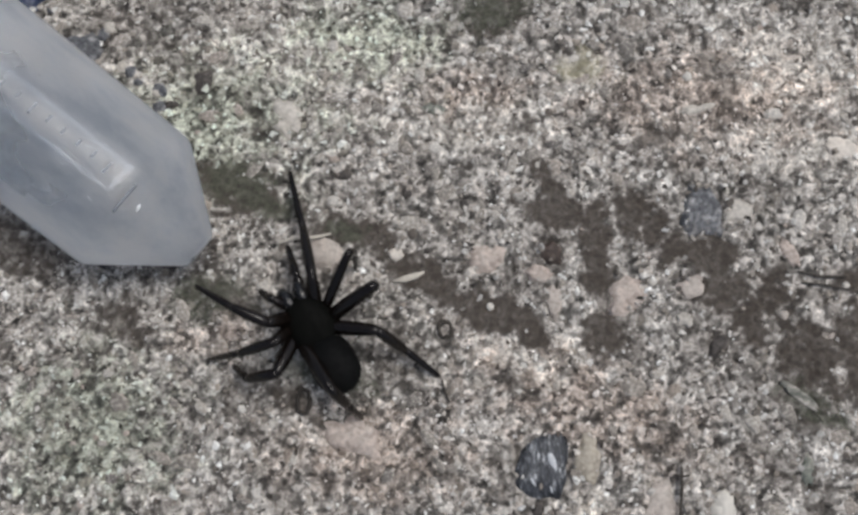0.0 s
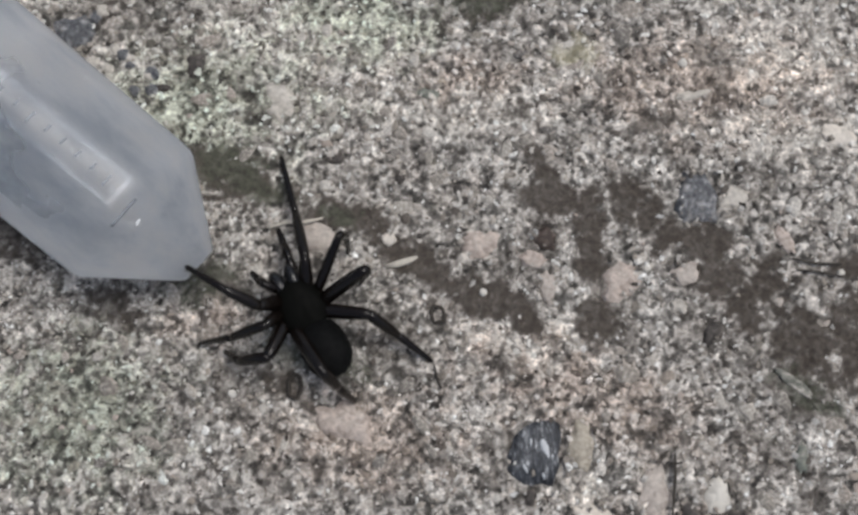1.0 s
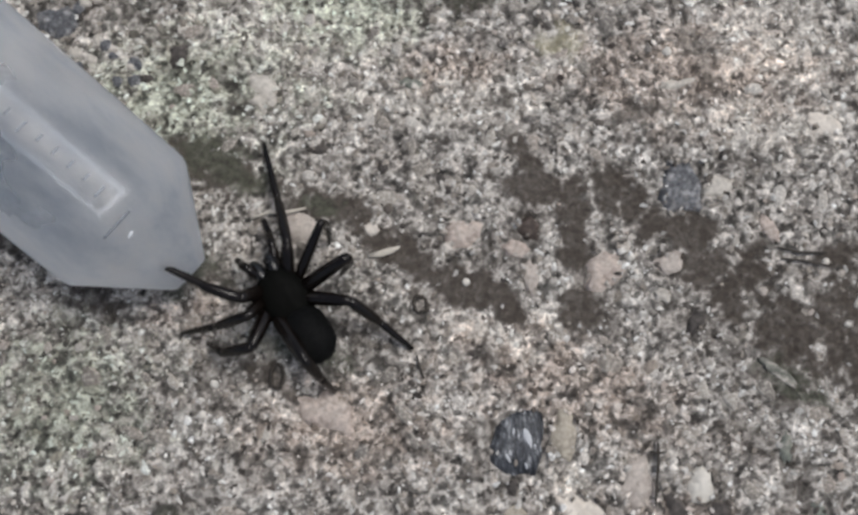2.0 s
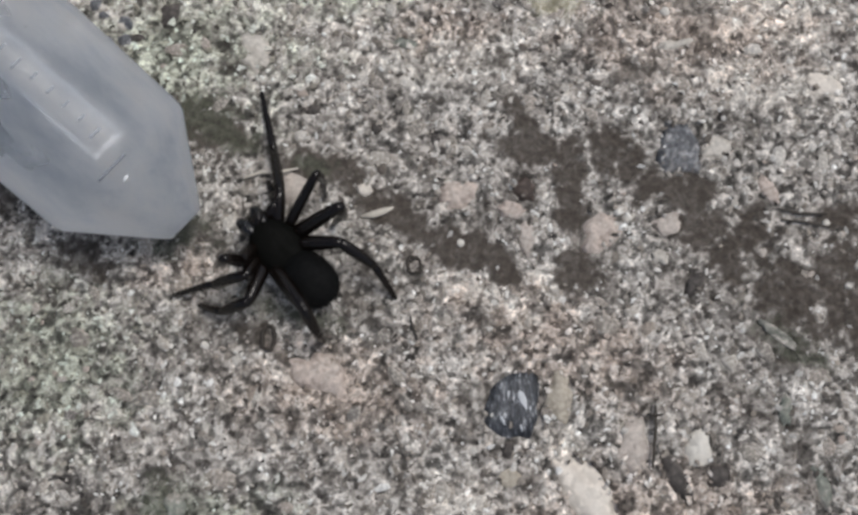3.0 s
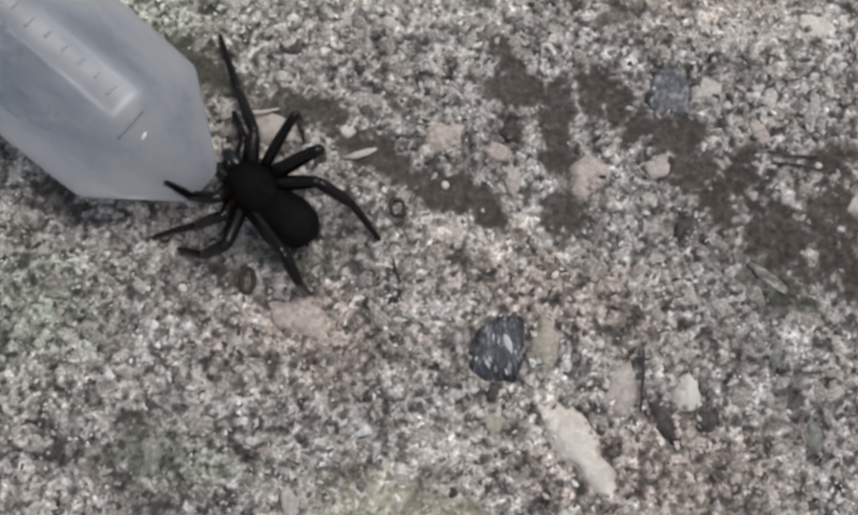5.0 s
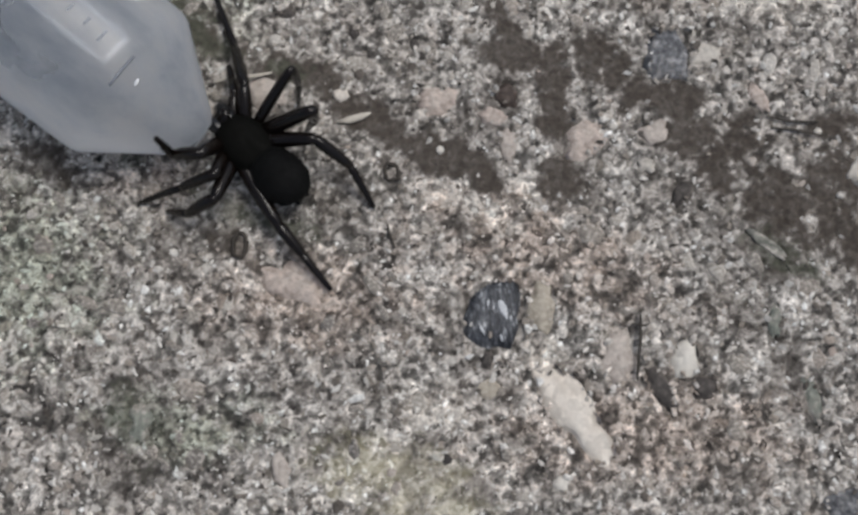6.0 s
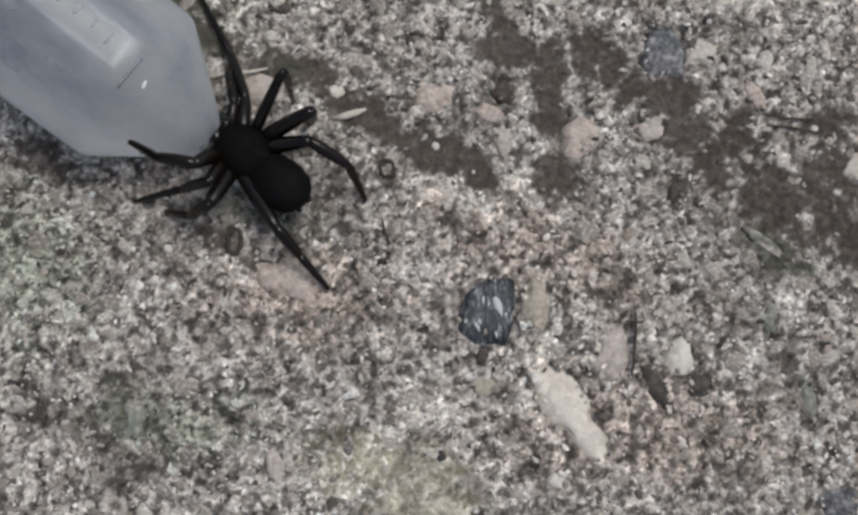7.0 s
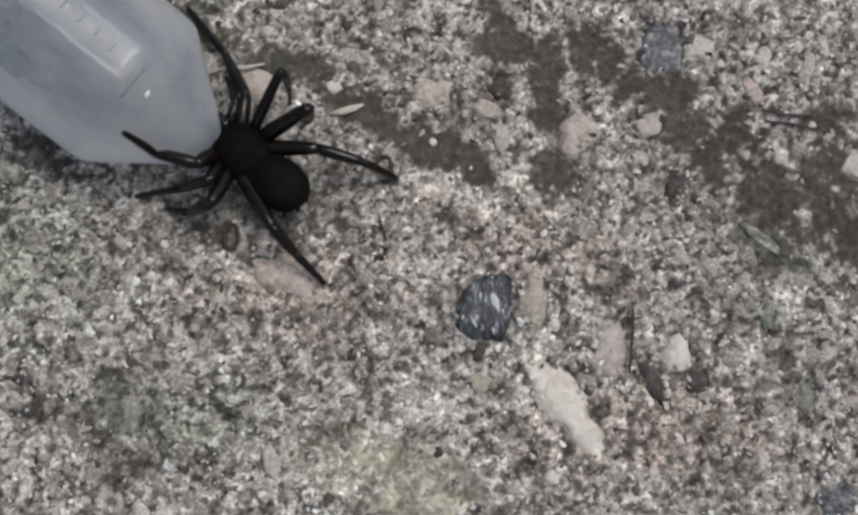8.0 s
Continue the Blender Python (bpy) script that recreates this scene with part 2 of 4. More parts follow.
def rock(w, h, t, seed, facets=0, taper=0.0, level=3, bow=0.0, blocky=False, ragged=0.3, waist=0.0):
    """A stone of w x h metres, t half thick; facets: how many flat breaks it has; taper: narrower towards +x; bow: bent sideways; blocky: nearer to a square than to an oval; ragged: how uneven its outline is; waist: how far it is pinched past its middle."""
    rng = random.Random(seed)
    cuts = []
    for _ in range(facets):
        a, e = rng.uniform(0, 6.283), rng.uniform(-0.5, 0.9)
        cuts.append((Vector((math.cos(a) * math.cos(e), math.sin(a) * math.cos(e), math.sin(e))), rng.uniform(0.72, 0.95)))

    def shape(d, p):
        flat = math.hypot(d.x, d.y) + 1e-6
        r = ((d.x / flat) ** 6 + (d.y / flat) ** 6) ** -0.1667 if blocky and flat > 0.01 else 1.0
        if facets:
            here = Vector((d.x / flat, d.y / flat, 0))
            r *= 1 + ragged * 0.55 * noise.noise(here * 1.3 + Vector((0, 0, seed * 1.7))) + ragged * 0.50 * noise.noise(here * 2.9 + Vector((0, 0, seed * 2.3)))
        for nrm, far in cuts:
            c = d.dot(nrm)
            if c > 0.05:
                r = min(r, far / c)
        u = d.x
        return Vector((p.x * r, p.y * r * (1 - taper * (u + 1) / 2) * (1 - waist * math.exp(-(((u - 0.3) / 0.16) ** 2)) - waist * math.exp(-(((u + 0.72) / 0.2) ** 2))) + bow * h * (1 - u * u), math.copysign(abs(d.z) ** 0.4 * t, d.z) * min(1.0, r + 0.15)))

    bm = ovoid(w / 2, h / 2, t, 0.25 if facets == 0 else 0.34, seed, level, shape)
    for axis, size in ((0, w), (1, h)):
        low, high = min(v.co[axis] for v in bm.verts), max(v.co[axis] for v in bm.verts)
        for v in bm.verts:
            v.co[axis] = ((v.co[axis] - low) / (high - low) - 0.5) * size
    return bm


# ---- ground: masks, relief and sheet ----
TABLE = np.random.RandomState(5).rand(256, 256)


def patchy(x, y, size, seed=0):
    """Smooth value noise, 0 to 1, with patches of that size."""
    u, v = x / size + 37.7 * seed, y / size + 11.3 * seed
    i, j = np.floor(u).astype(int), np.floor(v).astype(int)
    a, b = u - i, v - j
    a, b = a * a * (3 - 2 * a), b * b * (3 - 2 * b)
    t = lambda p, q: TABLE[p % 256, q % 256]
    return (t(i, j) * (1 - a) + t(i + 1, j) * a) * (1 - b) + (t(i, j + 1) * (1 - a) + t(i + 1, j + 1) * a) * b


def rugged(x, y, size, octaves=4, seed=0):
    total, share = 0.0, 0.0
    for k in range(octaves):
        total = total + patchy(x, y, size / 2**k, seed + k) * 0.55**k
        share += 0.55**k
    return total / share


# Patches of dirt, moss and lichen: middle x, y, half length, half width in mm, turn in degrees.
DIRT_PATCHES = [
    (-36, 41.5, 12.7, 5.8, -20), (-11.5, 32, 10.8, 4.9, -14), (1.5, 23.0, 12.7, 5.3, -30), (13, 17, 10.8, 5.3, -20), (19.5, 13.5, 3.8, 3.3, 0),
    (24, 41.5, 3.3, 7.6, 8), (25, 36.5, 8.9, 3.8, -8), (32, 33, 4.3, 8.3, 0), (32, 25.5, 4.3, 5.6, 0), (33, 13.3, 4.6, 7.1, 18), (47.5, 29.5, 5.6, 3.8, -10),
    (55.5, 28.5, 7.0, 5.1, -10), (57, 23.5, 6.4, 6.1, -30),
]
SPECKLED_DIRT = [(42, 35, 10.9, 7.4, -15), (38, 38, 4.2, 4.2, 0), (64, 18, 9.6, 10.3, -30), (77, 9, 12.9, 12.3, -30), (83.5, 24, 6.8, 5.5, 0), (86, 3, 10.9, 8.2, 0), (86, 14, 8.2, 9.6, 0), (70, 12, 9.6, 8.2, -30)]
MORE_DIRT = [(-77, 30, 10.0, 6.0, -30), (13.5, 78, 6.5, 5.5, 10), (65.5, 2, 4.0, 3.0, -30), (-58, 16, 8.0, 5.0, -10), (-40, 22, 8, 3.5, -10), (20, 55, 2.4, 2.0, 0), (-25, 2, 8, 3, -30), (54, 11.2, 3.6, 2.8, 30), (45, 53, 6, 2.5, 10), (69, -4, 3.5, 1.6, -10)]
MOSS_PATCHES = [(-35, 41.5, 11.5, 6.3, -25), (-14, 34, 5.8, 3.4, -20), (-20, 7, 13.8, 3.4, -20), (13, 79, 9.2, 6.9, 0), (72, 1, 9.2, 3.4, -30), (-39, -28, 4.6, 9.2, 10), (-41, 20, 10.3, 4.6, 0)]
YELLOW_PATCHES = [(5, -37, 17.0, 8.0, -15), (14, -43, 12.0, 5.0, 10), (30, 66, 8, 5, 0)]
PALE_WASH = [(-22, 70, 34.0, 12.0, -5), (72, 66, 26.0, 14.0, 0), (10, 55, 26, 10, 0), (4, -38, 22, 10, 0), (15.5, 10.5, 6, 4, -20), (26.5, 11, 5, 4, 0), (16, 9, 14, 5, -20), (10, -27, 11.0, 9.0, 0), (30, -17, 5, 4, 0), (-12, 56, 20, 9, 0), (72, 52, 24, 12, 0)]
DULL_WASH = [(-58, -2, 26.0, 20.0, 0), (-44, -28, 24.0, 14.0, 0), (-20, -30, 30.0, 10.0, 0), (-10, 8, 16.0, 5.0, -20), (78, -22, 12.0, 16.0, 0)]
# Broad washes of colour: greenish grey, then pinkish brown.
GREEN_WASH = [(-42, 55, 32.0, 22.0, 10), (-62, -4, 24.0, 22.0, 0), (-10, 72, 22, 12, 0), (-30, -30, 20, 8, 0)]
PINK_WASH = [(-10, -8, 26.0, 13.0, 0), (30, 0, 34.0, 12.0, -15), (48, -30, 40.0, 14.0, 0), (55, 60, 36.0, 16.0, 0), (-38, 14, 12.0, 8.0, 0), (10, 62, 18, 8, 0)]


def patches(x, y, rows, edge, seed):
    """How far places (mm) lie inside the patches, 0 to 1, with ragged edges."""
    wx = x + 5.0 * (rugged(x, y, 7.0, 3, seed) - 0.5)
    wy = y + 5.0 * (rugged(x, y, 7.0, 3, seed + 9) - 0.5)
    best = np.zeros_like(x)
    for cx, cy, rx, ry, turn in rows:
        c, s = math.cos(radians(turn)), math.sin(radians(turn))
        u, v = ((wx - cx) * c + (wy - cy) * s) / rx, ((wy - cy) * c - (wx - cx) * s) / ry
        best = np.maximum(best, 1.25 - np.hypot(u, v))
    ragged = best + 0.95 * (rugged(x, y, 3.4, 5, seed + 3) - 0.5) + 0.7 * (rugged(x, y, 1.3, 2, seed + 5) - 0.5)
    k = np.clip((ragged - 0.25) / edge, 0, 1)
    return k * k * (3 - 2 * k)


def near(x, y):
    """1 on the finely built ground, 0 on the plain ground all round it."""
    return np.clip((101 - np.abs(x)) / 6, 0, 1) * np.clip((74 - np.abs(y - 18.5)) / 5, 0, 1)


def masks(x, y):
    dirt = np.maximum(patches(x, y, DIRT_PATCHES, 0.42, 1), 0.8 * patches(x, y, MORE_DIRT, 0.45, 2))
    dirt = np.maximum(dirt, patches(x, y, SPECKLED_DIRT, 0.5, 7) * np.clip((rugged(x, y, 2.6, 3, 33) - 0.22) / 0.16, 0, 1))
    loose = np.clip((rugged(x, y, 7, 4, 31) - 0.55) / 0.14, 0, 1) * 0.45
    return {
        "dirt": np.maximum(dirt, loose) * near(x, y), "moss": 0.8 * patches(x, y, MOSS_PATCHES, 0.6, 4), "yellow": patches(x, y, YELLOW_PATCHES, 0.9, 6),
        "pale": patches(x, y, PALE_WASH, 1.0, 25), "dull": patches(x, y, DULL_WASH, 1.0, 26),
        "green": patches(x, y, GREEN_WASH, 1.0, 21), "pink": patches(x, y, PINK_WASH, 1.0, 22),
    }


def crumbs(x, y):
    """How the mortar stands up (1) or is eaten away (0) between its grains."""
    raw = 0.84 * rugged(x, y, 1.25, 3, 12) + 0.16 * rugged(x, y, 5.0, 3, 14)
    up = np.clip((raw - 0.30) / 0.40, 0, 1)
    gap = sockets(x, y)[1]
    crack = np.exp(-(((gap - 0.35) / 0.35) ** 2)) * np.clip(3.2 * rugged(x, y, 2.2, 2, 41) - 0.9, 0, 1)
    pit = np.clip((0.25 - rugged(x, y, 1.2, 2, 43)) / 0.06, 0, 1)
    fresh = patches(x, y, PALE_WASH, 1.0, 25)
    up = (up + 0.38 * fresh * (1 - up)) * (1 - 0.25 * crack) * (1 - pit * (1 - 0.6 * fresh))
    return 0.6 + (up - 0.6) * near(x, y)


def level(x, y):
    """Mean height of the mortar in mm at x, y in mm."""
    return 0.9 * (rugged(x, y, 14, 3, 11) - 0.5) * near(x, y) - 0.1


def relief(x, y):
    """Height of the ground in mm at x, y in mm."""
    dirt = patches(x, y, DIRT_PATCHES, 0.34, 1)
    swell = 0.9 * (rugged(x, y, 14, 3, 11) - 0.5) * near(x, y)
    bed = np.clip(-sockets(x, y)[1] / 0.4, 0, 1)
    return swell + (0.55 * crumbs(x, y) - 0.35) * (1 - 0.8 * dirt) * (1 - bed) - 0.55 * bed - 0.1


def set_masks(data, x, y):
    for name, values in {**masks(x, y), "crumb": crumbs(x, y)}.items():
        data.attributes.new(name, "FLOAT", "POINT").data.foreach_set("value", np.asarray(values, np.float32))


def mesh_from(name, verts, faces, material, smooth=True):
    data = bpy.data.meshes.new(name)
    data.vertices.add(len(verts))
    data.vertices.foreach_set("co", np.asarray(verts, np.float32).ravel())
    n, k = faces.shape
    data.loops.add(n * k)
    data.loops.foreach_set("vertex_index", faces.astype(np.int32).ravel())
    data.polygons.add(n)
    data.polygons.foreach_set("loop_start", np.arange(0, n * k, k, dtype=np.int32))
    data.update(calc_edges=True)
    data.polygons.foreach_set("use_smooth", np.full(n, smooth))
    data.materials.append(material)
    return data


def spread(low, high, step):
    """Close steps from low to high (mm), then ever wider ones out to the horizon."""
    inner = np.arange(low, high + step / 2, step)
    outer = np.cumsum(step * 1.35 ** np.arange(1, 46))
    outer = outer[outer < 6e4]
    return np.concatenate([(low - outer)[::-1], inner, high + outer])


def build_ground():
    xs, ys = spread(-100, 102, 0.35), spread(-58, 94, 0.35)
    x, y = np.meshgrid(xs, ys)
    x, y = x.ravel(), y.ravel()
    z = relief(x, y)
    nx, ny = len(xs), len(ys)
    i, j = np.meshgrid(np.arange(nx - 1), np.arange(ny - 1))
    a = (j * nx + i).ravel()
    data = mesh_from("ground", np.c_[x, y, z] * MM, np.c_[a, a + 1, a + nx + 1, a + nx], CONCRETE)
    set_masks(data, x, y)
    return tagged(new("ground", data), "worn grey concrete with exposed sand and dark dirt patches", "ground", kind="structure")


# Stones set in the concrete: material, x, y (mm), length, width (mm), turn, flat breaks, height above the ground (mm), taper.
STONES = (
    (SLATE, 21.9, -11.5, 13.8, 11.6, -88, 3, 0.7, 0.35, "dark slate stone with pale flecks set in the concrete"),
    (BLUESTONE, 53.8, 37.5, 11.6, 8.4, 85, 4, 0.25, 0.0, "speckled blue-grey stone set in the concrete"),
    (PINK, 12.2, 28.6, 9.7, 8.6, 40, 6, 0.3, 0.0, "pale pink stone set in the concrete"),
    (CREAM, 35.0, -26.6, 23.0, 8.0, -55, 6, 0.5, 0.5, "long cream-coloured stone tapering to one end"),
    (PINK, -13.0, -5.4, 14.0, 8.6, -30, 5, 0.15, 0.2, "flat pinkish stone worn flush with the concrete"),
    (CHALK, 54.3, -17.4, 7.4, 5.2, 84, 2, 0.6, 0.6, "white drop-shaped pebble"),
    (TAN, 29.8, -8.8, 10.0, 5.0, 84, 4, 0.25, 0.15, "yellowish tan pebble beside the dark slate"),
    (PINKISH, 43.2, -16.8, 12.2, 7.0, 80, 4, 0.25, 0.6, "flat beige stone set in the concrete"),
    (PINK, 37.8, 21.6, 10.6, 8.0, 40, 5, 0.25, 0.0, "pinkish beige stone beside a dirt patch"),
    (PINKISH, 24.2, 19.6, 7.6, 3.4, -88, 4, 0.35, 0.45, "slim pale pebble"),
    (PINK, 21.5, 25.4, 5.6, 3.5, -10, 4, 0.3, 0.0, "small pink pebble"),
    (RUST, 24.0, 29.4, 4.8, 4.4, 90, 4, 0.6, 0.4, "small red-brown pebble"),
    (CREAM, -5.7, 28.8, 3.2, 2.4, -10, 0, 0.7, 0.0, "small round white pebble on a dirt patch"),
    (BROWN, -44.2, 63.9, 4.0, 5.4, 0, 5, 0.3, 0.0, "dark brown pebble"),
    (BROWN, 49.8, -22.6, 10.6, 3.6, 115, 5, 0.35, 0.6, "dark brown elongated stone"),
    (BROWN, 57.5, -22.4, 4.2, 4.8, 10, 4, 0.35, 0.0, "dark grey-brown pebble"),
    (TAN, 20.8, -23.1, 4.0, 3.4, 15, 0, 0.15, 0.0, "small round tan pebble"),
    (BROWN, 20.5, -18.4, 2.4, 3.0, 0, 3, 0.25, 0.0, "small dark pebble beside the slate"),
    (CHALK, 32.8, -38.7, 3.0, 2.6, -20, 4, 0.5, 0.0, "small white pebble"),
    (BLUESTONE, 79.7, -41.9, 7.0, 5.4, 20, 5, 0.25, 0.0, "dark blue-grey stone"),
    (GREENISH, 75.8, -24.5, 8.4, 3.0, -78, 5, 0.15, 0.3, "narrow dark grey stone worn flush"),
    (GREENISH, 70.0, -11.2, 7.4, 3.0, 88, 5, 0.1, 0.0, "narrow grey stone worn flush"),
    (CHALK, 43.2, 23.8, 1.7, 1.5, 30, 3, 0.5, 0.0, "tiny bright white pebble"),
    (CHALK, 79.8, 23.0, 1.5, 1.3, 30, 3, 0.5, 0.0, "tiny bright white pebble"),
    (PALE, 87.6, 15.6, 6.6, 5.4, 60, 4, 0.5, 0.2, "pale pebble on a dirt patch"),
    (PALE, -27.2, 56.0, 7.0, 10.5, 20, 4, 0.1, 0.0, "smooth pale stone worn flush"),
    (PINKISH, -18.9, 28.8, 9.7, 7.0, -30, 4, 0.2, 0.4, "smooth pale flat stone"),
    (CREAM, 82.0, 49.9, 8.4, 4.4, -15, 5, 0.25, 0.2, "cream-white stone set in the concrete"),
    (PALE, 53.6, 58.4, 8.0, 2.6, 14, 5, 0.1, 0.5, "pale beige stone"),
    (PALE, 60.5, 37.4, 7.0, 5.0, 20, 5, 0.1, 0.0, "pale stone worn flush beside the blue-grey one"),
    (GREENISH, -37.7, -29.0, 4.5, 7.3, 10, 4, 0.15, 0.0, "green-grey stone"),
    (PINKISH, -14.1, -36.8, 3.4, 6.5, 10, 4, 0.2, 0.0, "grey pebble"),
    (BLUESTONE, -68.8, 70.9, 9.7, 7.6, -20, 6, 0.3, 0.0, "grey stone"),
    (NAVY, -82.0, 83.0, 12.0, 9.0, -30, 6, 0.8, 0.0, "dark navy-blue stone"),
    (BROWN, -50.0, 58.8, 3.2, 1.9, 5, 3, 0.3, 0.0, "tiny black stone"),
    (BROWN, -3.5, 41.0, 2.2, 2.4, 0, 3, 0.2, 0.0, "tiny dark stone"),
    (BROWN, 7.5, 38.8, 2.0, 2.2, 0, 3, 0.2, 0.0, "tiny dark stone"),
    (BROWN, 61.6, 44.0, 1.3, 2.6, -10, 3, 0.3, 0.0, "tiny black stone"),
    (BROWN, -15.8, 44.5, 3.4, 2.2, 10, 3, 0.15, 0.0, "small dark stone"),
    (GREENISH, 1.6, 58.3, 5.0, 2.6, -10, 3, 0.15, 0.0, "small dark grey stone"),
    (CHALK, 12.2, 18.9, 1.5, 1.6, 0, 0, 0.5, 0.0, "tiny white pebble on a dirt patch"),
    (PINK, 69.6, 29.4, 7.0, 3.2, -60, 4, 0.1, 0.0, "reddish pink stone"),
    (PINKISH, 50.6, 22.6, 6.2, 4.6, 20, 4, 0.15, 0.0, "beige stone beside a dirt patch"),
    (PALE, 48.6, 16.4, 3.8, 3.0, 10, 4, 0.25, 0.0, "small pale pebble"),
    (BROWN, 54.8, 11.4, 5.0, 3.0, 50, 4, 0.15, 0.0, "small dark stone"),
)


def build_aggregate_plan():
    """Places of the coarse aggregate worn flush with the mortar: x, y, length, width (mm), turn."""
    rng, rows = random.Random(5), []
    while len(rows) < 170:
        x, y, w = rng.uniform(-82, 90), rng.uniform(-46, 79), 1.9 + 3.2 * rng.random() ** 2
        others = [(q[1], q[2], max(q[3], q[4])) for q in STONES] + [(q[0], q[1], q[2]) for q in rows]
        if all(math.hypot(x - a, y - b) > 0.5 * (c + w) + 0.3 for a, b, c in others) and masks(np.array([x]), np.array([y]))["dirt"][0] < 0.25:
            rows.append((x, y, w, w * rng.uniform(0.55, 0.95), rng.uniform(0, 180)))
    return rows


AGGREGATE = build_aggregate_plan()
SOCKETS = [(*q[1:6], 6 if q[0] in (SLATE, BLUESTONE) else 2, 0.12 + 0.75 * q[7]) for q in STONES] + [(*q, 2, 0.2) for q in AGGREGATE]


def sockets(x, y):
    """For each place (mm), how far from the nearest stone's middle it lies, in stone radii, the gap to its rim and the height of its top in mm."""
    best, gap, top = np.full(x.shape, 9.0), np.full(x.shape, 9.0), np.zeros(x.shape)
    for cx, cy, w, h, turn, power, height in SOCKETS:
        k = np.nonzero((np.abs(x - cx) < w + 2) & (np.abs(y - cy) < w + h + 2))[0]
        c, s = math.cos(radians(turn)), math.sin(radians(turn))
        u, v = ((x[k] - cx) * c + (y[k] - cy) * s) / (w / 2), ((y[k] - cy) * c - (x[k] - cx) * s) / (h / 2)
        far = np.hypot(u, v) if power == 2 else (np.abs(u) ** power + np.abs(v) ** power) ** (1 / power)
        rim = (far - 1) * min(w, h) / 2
        top[k] = np.where(rim < gap[k], height, top[k])
        best[k], gap[k] = np.minimum(best[k], far), np.minimum(gap[k], rim)
    return best, gap, top


ground = build_ground()


RAGGED = {"white_stone": 0.12, "dark_slate": 0.35, "pink_stone": 1.0, "beige_stone": 0.8, "pale_grey_stone": 1.0, "green_grey_stone": 0.9, "tan_stone": 0.6}


def build_stones():
    for n, (mat, x, y, w, h, turn, facets, proud, taper, label) in enumerate(STONES):
        t = max(1.4, 0.42 * min(w, h))
        k = 1.2 if mat in (SLATE, BLUESTONE) else 1.12
        ob = part("stone", rock(k * w * MM, k * h * MM, t * MM, n + 3, facets, taper, blocky=mat in (SLATE, BLUESTONE), ragged=RAGGED.get(mat.name, 0.45), waist=0.3 if w > 20 else 0.0), mat, ground, label)
        a = np.linspace(0, 6.0, 12)
        z = 0.12 + float(np.mean(level(x + 0.3 * w * np.cos(a), y + 0.3 * h * np.sin(a))))
        if mat is SLATE:
            for u, v, lw, lh, lt in ((-1.9, 1.3, 3.8, 1.4, 16), (1.6, -2.4, 2.0, 0.6, 25), (-3.0, -1.2, 1.5, 0.5, -10), (3.0, 0.8, 1.4, 0.5, 10)):
                fleck = part("quartz_fleck", rock(lw * MM, lh * MM, 0.35 * MM, n + 40, 4, 0.3), QUARTZ, ob, "white quartz fleck")
                fleck.matrix_basis = pose(u * MM, v * MM, (t - 0.25) * MM, 0, 0, lt)
        ob.matrix_basis = pose(x * MM, y * MM, (z + 0.75 * proud - t) * MM, 0, 0, turn)


def build_coarse_grit():
    """A spot of coarser dark and pale stones in the concrete."""
    rng = random.Random(77)
    for n in range(22):
        x, y, w = rng.uniform(-76, -52), rng.uniform(56, 79), rng.uniform(1.8, 3.6)
        mat = rng.choice((BLUESTONE, BROWN, PALE, PALE, BLUESTONE, SLATE))
        ob = part("stone", rock(w * MM, w * rng.uniform(0.6, 0.95) * MM, 0.8 * MM, 500 + n, 5, 0.2, 2), mat, ground)
        z = float(relief(np.array([x]), np.array([y]))[0])
        ob.matrix_basis = pose(x * MM, y * MM, (z - 0.35) * MM, 0, 0, rng.uniform(0, 360))


def pebble_material():
    n = Nodes("mixed_pebbles")
    pick = n.t.nodes.new("ShaderNodeObjectInfo").outputs["Random"]
    base = n.ramp(pick, (0.0, (0.05, 0.045, 0.042)), (0.16, (0.11, 0.095, 0.082)), (0.30, (0.22, 0.19, 0.16)), (0.48, (0.36, 0.32, 0.27)), (0.62, (0.40, 0.335, 0.29)), (0.78, (0.50, 0.47, 0.42)), (1.0, (0.66, 0.64, 0.59)))
    base = n.mix(0.9, base, n.ramp(n.noise(900, 4, 0.65), (0.34, 0.55), (0.66, 1.4)), "MULTIPLY")
    n.bump(n.noise(2200, 3), 0.5, 0.0003)
    return n.done(base, 0.8, 0.3)


def aggregate_material():
    n = Nodes("flush_aggregate")
    pick = n.t.nodes.new("ShaderNodeObjectInfo").outputs["Random"]
    base = n.ramp(pick, (0.0, (0.17, 0.157, 0.145)), (0.2, (0.24, 0.22, 0.195)), (0.45, (0.30, 0.275, 0.24)), (0.6, (0.36, 0.315, 0.275)), (0.8, (0.43, 0.40, 0.355)), (1.0, (0.60, 0.57, 0.52)))
    base = n.mix(0.9, base, n.ramp(n.noise(1.6, 4, 0.65), (0.34, 0.66), (0.66, 1.3)), "MULTIPLY")
    base = n.mix(0.9, base, n.ramp(n.noise(5.5, 3, 0.7), (0.36, 0.55), (0.64, 1.4)), "MULTIPLY")
    base = n.mix(n.ramp(n.noise(3.2, 4, 0.65), (0.5, 0.0), (0.6, 0.85)), base, (0.46, 0.43, 0.385))
    n.bump(n.noise(4.0, 4), 0.5, 0.0002)
    return n.done(base, 0.8, 0.3)


